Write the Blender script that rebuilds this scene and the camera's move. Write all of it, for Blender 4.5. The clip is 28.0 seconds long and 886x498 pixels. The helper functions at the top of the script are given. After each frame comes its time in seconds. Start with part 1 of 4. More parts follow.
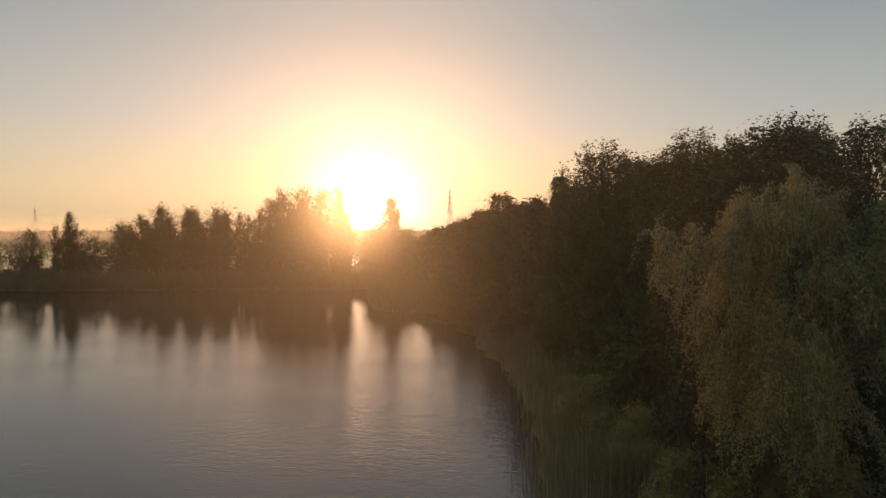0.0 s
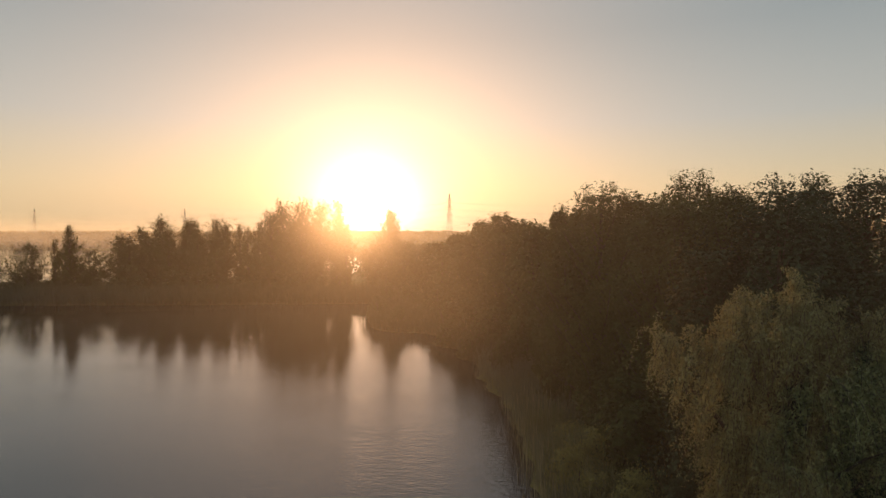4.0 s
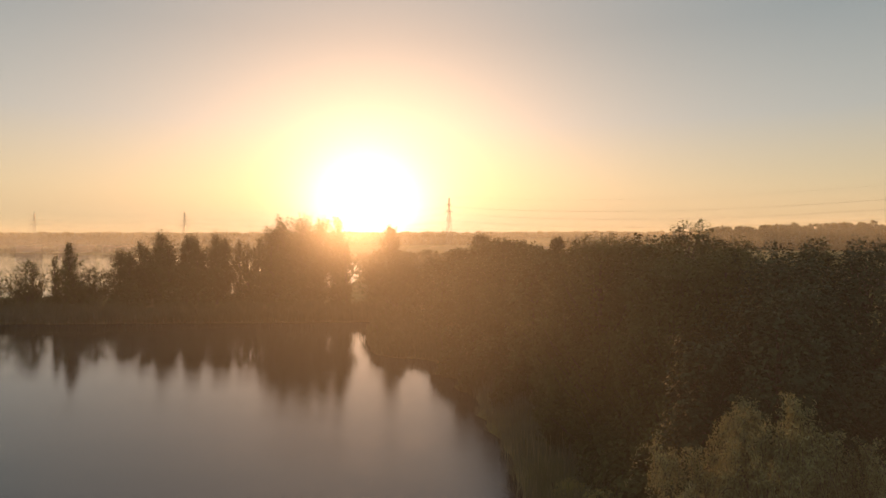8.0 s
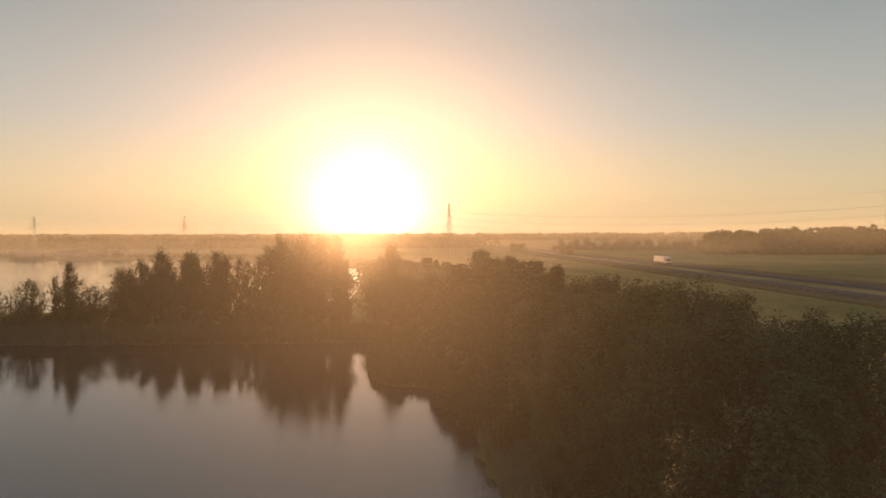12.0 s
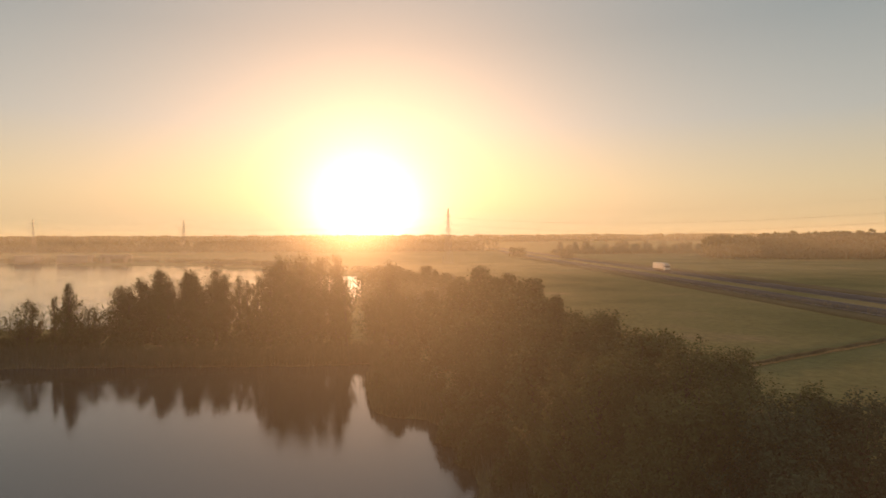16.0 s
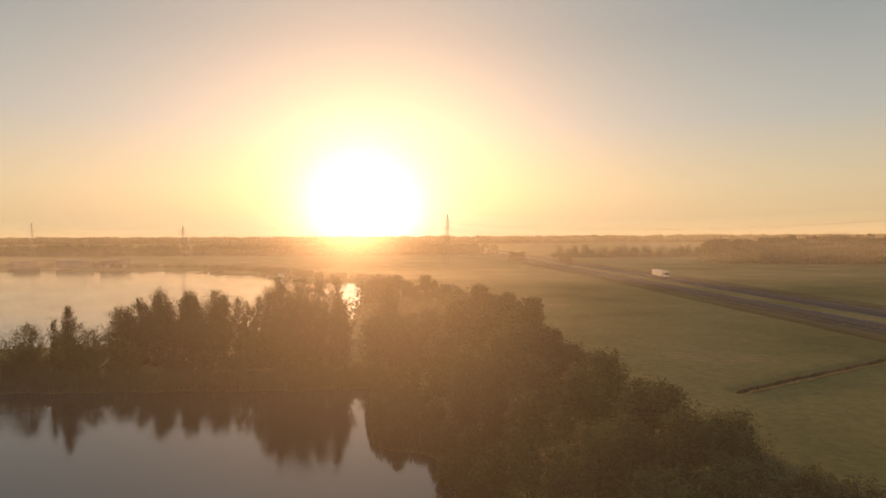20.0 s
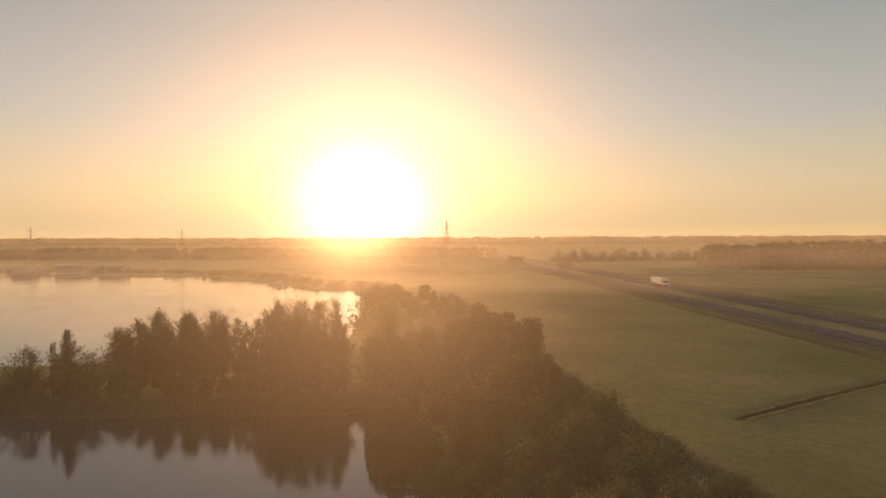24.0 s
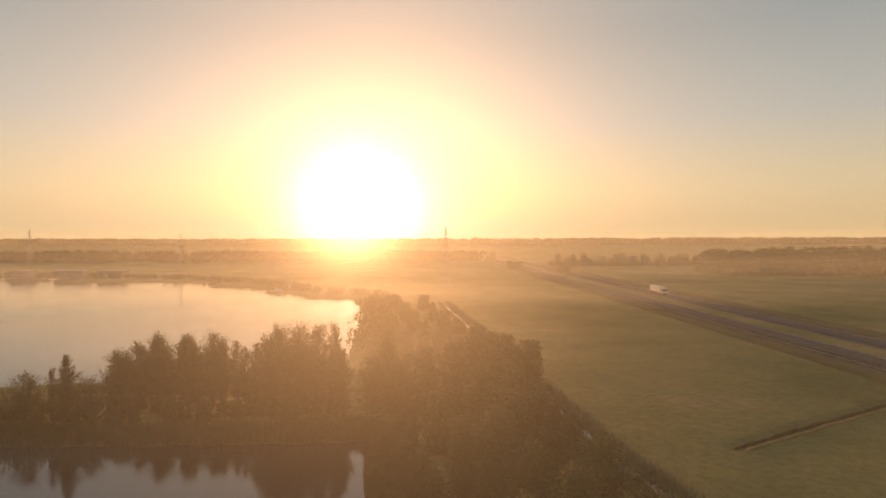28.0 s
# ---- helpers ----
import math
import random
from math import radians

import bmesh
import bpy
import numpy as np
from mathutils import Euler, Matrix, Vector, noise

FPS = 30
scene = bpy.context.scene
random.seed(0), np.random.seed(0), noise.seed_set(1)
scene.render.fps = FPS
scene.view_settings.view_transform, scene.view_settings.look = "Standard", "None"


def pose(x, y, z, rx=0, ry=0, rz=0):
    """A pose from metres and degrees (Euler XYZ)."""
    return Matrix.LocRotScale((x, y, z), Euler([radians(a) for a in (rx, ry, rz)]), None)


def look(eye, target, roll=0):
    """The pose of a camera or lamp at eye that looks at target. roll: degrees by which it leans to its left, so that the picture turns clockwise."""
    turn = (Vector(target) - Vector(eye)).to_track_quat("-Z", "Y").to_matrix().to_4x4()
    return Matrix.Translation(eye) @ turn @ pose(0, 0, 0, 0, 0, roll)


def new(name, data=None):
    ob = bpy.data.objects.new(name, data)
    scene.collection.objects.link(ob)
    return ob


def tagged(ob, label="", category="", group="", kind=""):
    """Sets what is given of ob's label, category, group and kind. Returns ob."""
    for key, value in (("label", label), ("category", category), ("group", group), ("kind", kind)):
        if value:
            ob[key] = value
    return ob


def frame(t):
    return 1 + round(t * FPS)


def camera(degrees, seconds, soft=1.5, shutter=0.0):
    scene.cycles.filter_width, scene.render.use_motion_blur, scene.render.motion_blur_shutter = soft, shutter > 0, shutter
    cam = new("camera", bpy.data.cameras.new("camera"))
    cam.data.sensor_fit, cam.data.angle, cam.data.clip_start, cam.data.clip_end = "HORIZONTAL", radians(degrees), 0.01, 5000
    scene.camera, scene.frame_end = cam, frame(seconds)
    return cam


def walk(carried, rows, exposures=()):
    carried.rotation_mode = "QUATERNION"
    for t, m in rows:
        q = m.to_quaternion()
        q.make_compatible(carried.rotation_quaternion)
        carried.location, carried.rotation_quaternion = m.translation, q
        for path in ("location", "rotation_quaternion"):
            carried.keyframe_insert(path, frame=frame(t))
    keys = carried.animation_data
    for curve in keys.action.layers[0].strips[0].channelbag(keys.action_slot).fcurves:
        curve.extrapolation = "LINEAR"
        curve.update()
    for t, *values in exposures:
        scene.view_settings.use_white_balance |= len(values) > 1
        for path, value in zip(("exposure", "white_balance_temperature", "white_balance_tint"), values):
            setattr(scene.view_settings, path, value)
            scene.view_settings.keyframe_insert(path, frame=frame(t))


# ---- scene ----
# ---------------------------------------------------------------- camera
cam = camera(73.0, 28.0)
PATH = [
    (0.0, 0.0, 0.0, 7.89, -1.350, 0.083, 0.000),
    (1.0, 0.0, 0.0, 8.39, -1.363, 0.076, -0.019),
    (2.0, 0.0, 0.0, 8.92, -1.378, 0.058, -0.032),
    (3.0, 0.0, 0.0, 9.45, -1.377, 0.051, -0.040),
    (6.0, 0.0, 0.0, 11.26, -1.335, 0.077, -0.047),
    (7.0, 0.0, 0.0, 11.93, -1.344, 0.088, -0.053),
    (8.0, 0.0, 0.0, 12.60, -1.340, 0.108, -0.062),
    (9.0, 0.0, 0.0, 13.30, -1.325, 0.132, -0.072),
    (10.0, 0.0, 0.0, 14.02, -1.306, 0.151, -0.077),
    (11.0, 0.0, 0.0, 14.75, -1.296, 0.160, -0.070),
    (12.0, 0.0, 0.0, 15.49, -1.285, 0.168, -0.068),
    (15.0, 0.0, 0.0, 17.83, -1.243, 0.206, -0.133),
    (16.0, 0.0, 0.0, 18.63, -1.224, 0.223, -0.155),
    (17.0, 0.0, 0.0, 19.43, -1.211, 0.236, -0.167),
    (18.0, 0.0, 0.0, 20.34, -1.211, 0.243, -0.178),
    (19.0, 0.0, 0.0, 21.23, -1.208, 0.250, -0.198),
    (20.0, 0.0, 0.0, 22.12, -1.202, 0.253, -0.221),
    (21.0, 0.0, 0.0, 23.04, -1.198, 0.245, -0.242),
    (24.0, 0.0, 0.0, 25.81, -1.185, 0.210, -0.301),
    (25.0, 0.0, 0.0, 26.82, -1.187, 0.183, -0.326),
    (26.0, 0.0, 0.0, 27.83, -1.194, 0.151, -0.343),
    (27.0, 0.0, 0.0, 28.91, -1.193, 0.125, -0.362),
    (28.0, 0.0, 0.0, 29.90, -1.186, 0.107, -0.388),
]
walk(cam, [(t, pose(x, y, z, 90 + pitch, roll, yaw)) for t, x, y, z, pitch, roll, yaw in PATH],
     ((0.0, 0.05, 6350, 10), (12.0, 0.08, 6500, 10), (28.0, 0.07, 6650, 10)))

# ---------------------------------------------------------------- light
SUN_EL, SUN_AZ = radians(2.3), radians(-6.4)       # above the horizon; to the left of the y axis
SUN_DIR = Vector((math.sin(SUN_AZ) * math.cos(SUN_EL), math.cos(SUN_AZ) * math.cos(SUN_EL), math.sin(SUN_EL)))


def sky_world():
    w = bpy.data.worlds.new("dawn_sky")
    scene.world = w
    w.use_nodes = True
    nt = w.node_tree
    nt.nodes.clear()
    N = nt.nodes.new
    L = nt.links.new

    def m(op, a, b=None, c=None):
        n = N("ShaderNodeMath")
        n.operation = op
        for k, v in enumerate((a, b, c)):
            if v is None:
                continue
            if isinstance(v, (int, float)):
                n.inputs[k].default_value = v
            else:
                L(v, n.inputs[k])
        return n.outputs[0]

    sky = N("ShaderNodeTexSky")
    sky.sky_type = "NISHITA"
    sky.sun_disc = False
    sky.sun_elevation, sky.sun_rotation = SUN_EL, SUN_AZ
    sky.dust_density, sky.air_density, sky.ozone_density = 4.0, 1.2, 1.0
    b1 = N("ShaderNodeBackground")
    b1.inputs[1].default_value = 0.06
    L(sky.outputs[0], b1.inputs[0])
    # the hazy air: a veil by height above the horizon and an aureole by the angle from the sun
    tc = N("ShaderNodeTexCoord")
    sep = N("ShaderNodeSeparateXYZ")
    L(tc.outputs["Generated"], sep.inputs[0])
    el = m("ABSOLUTE", m("ARCSINE", sep.outputs[2]))
    ramp = N("ShaderNodeValToRGB")
    L(m("DIVIDE", el, radians(60)), ramp.inputs[0])
    e = ramp.color_ramp.elements
    e[0].position, e[0].color = 0.0, (0.80, 0.57, 0.28, 1)
    e[1].position, e[1].color = 1.0, (0.30, 0.34, 0.38, 1)
    for p, c in ((0.07, (0.69, 0.565, 0.36, 1)), (0.17, (0.41, 0.43, 0.42, 1)), (0.30, (0.24, 0.295, 0.315, 1)), (0.42, (0.215, 0.275, 0.30, 1))):
        x = e.new(p)
        x.color = c
    dot = N("ShaderNodeVectorMath")
    dot.operation = "DOT_PRODUCT"
    L(tc.outputs["Generated"], dot.inputs[0])
    dot.inputs[1].default_value = SUN_DIR
    ang = m("MULTIPLY", m("ARCCOSINE", m("MINIMUM", dot.outputs["Value"], 1.0)), 180 / math.pi)
    core = m("MULTIPLY", m("EXPONENT", m("MULTIPLY", m("POWER", m("DIVIDE", ang, 2.9), 1.25), -1.0)), 3.0)
    mid = m("MULTIPLY", m("EXPONENT", m("DIVIDE", ang, -7.5)), 0.42)
    wide = m("MULTIPLY", m("EXPONENT", m("DIVIDE", ang, -26.0)), 0.20)

    def tint(v, c):
        n = N("ShaderNodeMix")
        n.data_type = "RGBA"
        n.blend_type = "MULTIPLY"
        n.inputs[0].default_value = 1.0
        n.inputs[6].default_value = (*c, 1)
        L(v, n.inputs[7])
        return n.outputs[2]

    def add(a, b):
        n = N("ShaderNodeVectorMath")
        n.operation = "ADD"
        L(a, n.inputs[0])
        L(b, n.inputs[1])
        return n.outputs[0]

    glow = add(add(tint(core, (1, 0.91, 0.74)), tint(mid, (0.90, 0.74, 0.80))), tint(wide, (1, 0.86, 0.76)))
    b2 = N("ShaderNodeBackground")
    b2.inputs[1].default_value = 0.77
    L(add(ramp.outputs[0], glow), b2.inputs[0])
    sh = N("ShaderNodeAddShader")
    out = N("ShaderNodeOutputWorld")
    L(b1.outputs[0], sh.inputs[0])
    L(b2.outputs[0], sh.inputs[1])
    L(sh.outputs[0], out.inputs[0])


sky_world()
sun = new("sun", bpy.data.lights.new("sun", "SUN"))
sun.data.energy, sun.data.angle, sun.data.color = 5.0, radians(0.6), (1.0, 0.465, 0.18)
sun.matrix_basis = look(SUN_DIR * 900, (0, 0, 0))


# ---------------------------------------------------------------- materials
def material(name):
    mt = bpy.data.materials.new(name)
    mt.use_nodes = True
    nt = mt.node_tree
    nt.nodes.clear()
    return mt, nt, nt.nodes.new, nt.links.new


def ramp_of(N, stops):
    r = N("ShaderNodeValToRGB")
    e = r.color_ramp.elements
    e[0].position, e[0].color = stops[0][0], (*stops[0][1], 1)
    e[1].position, e[1].color = stops[-1][0], (*stops[-1][1], 1)
    for p, c in stops[1:-1]:
        e.new(p).color = (*c, 1)
    return r


def leaf_material(name, dark, light, clear=0.4, gloss=0.10):
    """Leaves: each its own green, large patches of tone, light coming through."""
    mt, nt, N, L = material(name)
    g = N("ShaderNodeNewGeometry")
    tc = N("ShaderNodeTexCoord")
    nz = N("ShaderNodeTexNoise")
    nz.inputs["Scale"].default_value = 0.55
    nz.inputs["Detail"].default_value = 3
    L(tc.outputs["Object"], nz.inputs["Vector"])
    mx = N("ShaderNodeMath")
    mx.operation = "MULTIPLY_ADD"
    mx.inputs[1].default_value = 0.24
    L(g.outputs["Random Per Island"], mx.inputs[0])
    sb = N("ShaderNodeMath")
    sb.operation = "MULTIPLY"
    sb.inputs[1].default_value = 0.80
    L(nz.outputs[0], sb.inputs[0])
    L(sb.outputs[0], mx.inputs[2])
    r = ramp_of(N, ((0.1, dark), (0.9, light)))
    L(mx.outputs[0], r.inputs[0])
    p = N("ShaderNodeBsdfPrincipled")
    L(r.outputs[0], p.inputs["Base Color"])
    p.inputs["Roughness"].default_value = 0.8
    p.inputs["Specular IOR Level"].default_value = gloss
    t = N("ShaderNodeBsdfTranslucent")
    hs = N("ShaderNodeHueSaturation")
    hs.inputs["Hue"].default_value = 0.48
    hs.inputs["Saturation"].default_value = 1.0
    hs.inputs["Value"].default_value = 1.6
    L(r.outputs[0], hs.inputs["Color"])
    L(hs.outputs[0], t.inputs[0])
    s = N("ShaderNodeMixShader")
    s.inputs[0].default_value = clear
    L(p.outputs[0], s.inputs[1])
    L(t.outputs[0], s.inputs[2])
    o = N("ShaderNodeOutputMaterial")
    L(s.outputs[0], o.inputs[0])
    return mt


def plain_material(name, stops, rough=0.8, scale=3.0, fine=40.0, bump=0.3, metal=0.0, spec=0.3, depth=0.02):
    """A surface with tone at two scales and a fine relief."""
    mt, nt, N, L = material(name)
    tc = N("ShaderNodeTexCoord")
    a, b = N("ShaderNodeTexNoise"), N("ShaderNodeTexNoise")
    for n, sc in ((a, scale), (b, fine)):
        n.inputs["Scale"].default_value = sc
        n.inputs["Detail"].default_value = 5
        L(tc.outputs["Object"], n.inputs["Vector"])
    m = N("ShaderNodeMath")
    m.operation = "MULTIPLY_ADD"
    m.inputs[1].default_value = 0.45
    L(b.outputs[0], m.inputs[0])
    m2 = N("ShaderNodeMath")
    m2.operation = "MULTIPLY"
    m2.inputs[1].default_value = 0.55
    L(a.outputs[0], m2.inputs[0])
    L(m2.outputs[0], m.inputs[2])
    r = ramp_of(N, [(0.3 + 0.4 * k / (len(stops) - 1), c) for k, c in enumerate(stops)])
    L(m.outputs[0], r.inputs[0])
    p = N("ShaderNodeBsdfPrincipled")
    L(r.outputs[0], p.inputs["Base Color"])
    p.inputs["Roughness"].default_value = rough
    p.inputs["Metallic"].default_value = metal
    p.inputs["Specular IOR Level"].default_value = spec
    bp = N("ShaderNodeBump")
    bp.inputs["Strength"].default_value = bump
    bp.inputs["Distance"].default_value = depth
    L(m.outputs[0], bp.inputs["Height"])
    L(bp.outputs[0], p.inputs["Normal"])
    o = N("ShaderNodeOutputMaterial")
    L(p.outputs[0], o.inputs[0])
    return mt


def water_material(name, ripple=0.05):
    mt, nt, N, L = material(name)
    tc = N("ShaderNodeTexCoord")
    mp = N("ShaderNodeMapping")
    mp.inputs["Rotation"].default_value = (0, 0, radians(24))
    mp.inputs["Scale"].default_value = (1.0, 2.2, 1.0)
    L(tc.outputs["Object"], mp.inputs[0])
    a, b, c = N("ShaderNodeTexNoise"), N("ShaderNodeTexNoise"), N("ShaderNodeTexNoise")
    for n, sc, d in ((a, 1.3, 3), (b, 4.2, 2), (c, 0.05, 2)):
        n.inputs["Scale"].default_value = sc
        n.inputs["Detail"].default_value = d
        L(mp.outputs[0], n.inputs["Vector"])
    s = N("ShaderNodeMath")
    s.operation = "MULTIPLY_ADD"
    s.inputs[1].default_value = 1.3
    L(b.outputs[0], s.inputs[0])
    L(a.outputs[0], s.inputs[2])
    # breezy and calm patches
    r = ramp_of(N, ((0.35, (0.35,) * 3), (0.7, (1.0,) * 3)))
    L(c.outputs[0], r.inputs[0])
    mu = N("ShaderNodeMath")
    mu.operation = "MULTIPLY"
    L(s.outputs[0], mu.inputs[0])
    L(r.outputs[0], mu.inputs[1])
    # calm in the lee of the trees on the far bank
    sy = N("ShaderNodeSeparateXYZ")
    L(tc.outputs["Object"], sy.inputs[0])
    lee = N("ShaderNodeMapRange")
    lee.interpolation_type = "SMOOTHSTEP"
    for k, v in ((1, 22.0), (2, 66.0), (3, 1.0), (4, 0.20)):
        lee.inputs[k].default_value = v
    L(sy.outputs[1], lee.inputs[0])
    mv = N("ShaderNodeMath")
    mv.operation = "MULTIPLY"
    L(mu.outputs[0], mv.inputs[0])
    L(lee.outputs[0], mv.inputs[1])
    bp = N("ShaderNodeBump")
    bp.inputs["Strength"].default_value = 1.0
    bp.inputs["Distance"].default_value = ripple
    L(mv.outputs[0], bp.inputs["Height"])
    p = N("ShaderNodeBsdfPrincipled")
    p.inputs["Base Color"].default_value = (0.022, 0.026, 0.024, 1)
    p.inputs["Roughness"].default_value = 0.03
    p.inputs["IOR"].default_value = 1.9
    L(bp.outputs[0], p.inputs["Normal"])
    o = N("ShaderNodeOutputMaterial")
    L(p.outputs[0], o.inputs[0])
    return mt


def ground_material():
    """Meadow turf, with bare and long-grass patches and faint mowing lines."""
    mt, nt, N, L = material("meadow_turf")
    tc = N("ShaderNodeTexCoord")
    a, b, c = N("ShaderNodeTexNoise"), N("ShaderNodeTexNoise"), N("ShaderNodeTexNoise")
    for n, sc, d in ((a, 0.03, 6), (b, 0.9, 7), (c, 5.0, 4)):
        n.inputs["Scale"].default_value = sc
        n.inputs["Detail"].default_value = d
        L(tc.outputs["Object"], n.inputs["Vector"])
    r1 = ramp_of(N, ((0.32, (0.120, 0.126, 0.038)), (0.48, (0.180, 0.164, 0.056)), (0.58, (0.205, 0.180, 0.064)), (0.70, (0.265, 0.200, 0.088))))
    L(a.outputs[0], r1.inputs[0])
    r2 = ramp_of(N, ((0.3, (0.78, 0.78, 0.78)), (0.7, (1.14, 1.12, 1.08))))
    L(b.outputs[0], r2.inputs[0])
    mx = N("ShaderNodeMix")
    mx.data_type, mx.blend_type = "RGBA", "MULTIPLY"
    mx.inputs[0].default_value = 1.0
    L(r1.outputs[0], mx.inputs[6])
    L(r2.outputs[0], mx.inputs[7])
    ad = N("ShaderNodeMath")
    ad.operation = "ADD"
    L(b.outputs[0], ad.inputs[0])
    L(c.outputs[0], ad.inputs[1])
    bp = N("ShaderNodeBump")
    bp.inputs["Strength"].default_value = 0.9
    bp.inputs["Distance"].default_value = 0.25
    L(ad.outputs[0], bp.inputs["Height"])
    p = N("ShaderNodeBsdfPrincipled")
    p.inputs["Roughness"].default_value = 0.9
    p.inputs["Specular IOR Level"].default_value = 0.1
    L(mx.outputs[2], p.inputs["Base Color"])
    L(bp.outputs[0], p.inputs["Normal"])
    o = N("ShaderNodeOutputMaterial")
    L(p.outputs[0], o.inputs[0])
    return mt


MAT_TURF = ground_material()
MAT_WATER = water_material("lake_surface", 0.014)
MAT_FAR_WATER = water_material("far_lake_surface", 0.05)
MAT_DITCH = water_material("ditch_surface", 0.004)
MAT_BARK = plain_material("bark", ((0.035, 0.028, 0.02), (0.09, 0.07, 0.05), (0.15, 0.125, 0.095)), 0.9, 2.0, 14.0, 0.8)
MAT_ALDER = leaf_material("alder_leaf", (0.055, 0.066, 0.022), (0.120, 0.125, 0.042), 0.12)
MAT_OAK = leaf_material("oak_leaf", (0.058, 0.066, 0.022), (0.125, 0.128, 0.042), 0.12)
MAT_WILLOW = leaf_material("willow_leaf", (0.100, 0.112, 0.056), (0.300, 0.290, 0.125), 0.10, 0.14)
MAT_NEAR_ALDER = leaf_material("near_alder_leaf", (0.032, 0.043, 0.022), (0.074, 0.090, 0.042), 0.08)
MAT_BUSH = leaf_material("bush_leaf", (0.044, 0.054, 0.017), (0.105, 0.112, 0.036), 0.25)
MAT_REED = leaf_material("reed_blade", (0.072, 0.080, 0.050), (0.215, 0.208, 0.128), 0.28)
MAT_FAR_REED = leaf_material("far_reed_blade", (0.050, 0.056, 0.022), (0.120, 0.112, 0.048), 0.35)
MAT_FAR = leaf_material("far_wood_leaf", (0.045, 0.052, 0.022), (0.110, 0.108, 0.048), 0.40)
MAT_ASPHALT = plain_material("asphalt", ((0.040, 0.041, 0.044), (0.055, 0.055, 0.058), (0.075, 0.075, 0.078)), 0.95, 0.3, 8.0, 0.3, spec=0.12)
MAT_STEEL = plain_material("galvanised_steel", ((0.16, 0.16, 0.16), (0.25, 0.25, 0.25), (0.32, 0.32, 0.31)), 0.55, 0.5, 6.0, 0.1, 0.6)


# ---------------------------------------------------------------- mesh helpers
def mesh_of(name, verts, quads, mat, smooth=False):
    """A mesh out of numpy arrays: verts (n, 3), faces (m, 3 or 4)."""
    verts, quads = np.asarray(verts, dtype=np.float32), np.asarray(quads, dtype=np.int32)
    me = bpy.data.meshes.new(name)
    k = quads.shape[1]
    me.vertices.add(len(verts))
    me.vertices.foreach_set("co", verts.ravel())
    me.loops.add(quads.size)
    me.loops.foreach_set("vertex_index", quads.ravel())
    me.polygons.add(len(quads))
    me.polygons.foreach_set("loop_start", np.arange(0, quads.size, k, dtype=np.int32))
    if smooth:
        me.polygons.foreach_set("use_smooth", np.ones(len(quads), dtype=bool))
    me.update(calc_edges=True)
    me.validate()
    me.materials.append(mat)
    return me


def child(name, me, parent, label=""):
    ob = new(name, me)
    ob.parent = parent
    return tagged(ob, label)


def part(name, bm, mat, parent, label=""):
    me = bpy.data.meshes.new(name)
    bm.to_mesh(me)
    bm.free()
    me.materials.append(mat)
    return child(name, me, parent, label)


def tubes(paths, sides=5):
    """Tapered tubes along polylines: each path (n, 3) points with (n,) radii."""
    V, F, base = [], [], 0
    for pts, rad in paths:
        pts, n = np.asarray(pts, float), len(pts)
        d = np.gradient(pts, axis=0)
        d /= np.linalg.norm(d, axis=1, keepdims=True) + 1e-9
        ref = np.where(np.abs(d[:, 2:3]) > 0.9, np.array([[1.0, 0, 0]]), np.array([[0, 0, 1.0]]))
        u = np.cross(d, ref)
        u /= np.linalg.norm(u, axis=1, keepdims=True) + 1e-9
        v = np.cross(d, u)
        a = np.arange(sides) * 2 * math.pi / sides
        ring = pts[:, None] + np.asarray(rad)[:, None, None] * (np.cos(a)[None, :, None] * u[:, None] + np.sin(a)[None, :, None] * v[:, None])
        V.append(ring.reshape(-1, 3))
        i, j = np.meshgrid(np.arange(n - 1), np.arange(sides), indexing="ij")
        k = (j + 1) % sides
        F.append(np.stack([base + i * sides + j, base + i * sides + k, base + (i + 1) * sides + k, base + (i + 1) * sides + j], -1).reshape(-1, 4))
        base += n * sides
    return np.concatenate(V), np.concatenate(F)


def leaves(centres, sizes, rng, long=1.5, droop=0.0, out=None):
    """One small folded leaf (a rhombus) at each centre."""
    n = len(centres)
    d = rng.normal(size=(n, 3))
    d[:, 2] -= droop
    d /= np.linalg.norm(d, axis=1, keepdims=True)
    w = rng.normal(size=(n, 3))
    if out is not None:
        d -= 0.8 * out * np.sum(d * out, axis=1, keepdims=True) / np.sum(out * out, axis=1, keepdims=True)
        d /= np.linalg.norm(d, axis=1, keepdims=True)
        w = w * 0.25 + np.cross(out, d)
    w -= d * np.sum(w * d, axis=1, keepdims=True)
    w /= np.linalg.norm(w, axis=1, keepdims=True) + 1e-9
    s = np.asarray(sizes)[:, None]
    nrm = np.cross(d, w)
    a, b = centres - d * s * long * 0.5, centres + d * s * long * 0.5
    l, r = centres + w * s * 0.5 + nrm * s * 0.15, centres - w * s * 0.5 + nrm * s * 0.15
    V = np.stack([a, l, b, r], 1).reshape(-1, 3)
    return V, np.arange(4 * n).reshape(n, 4)


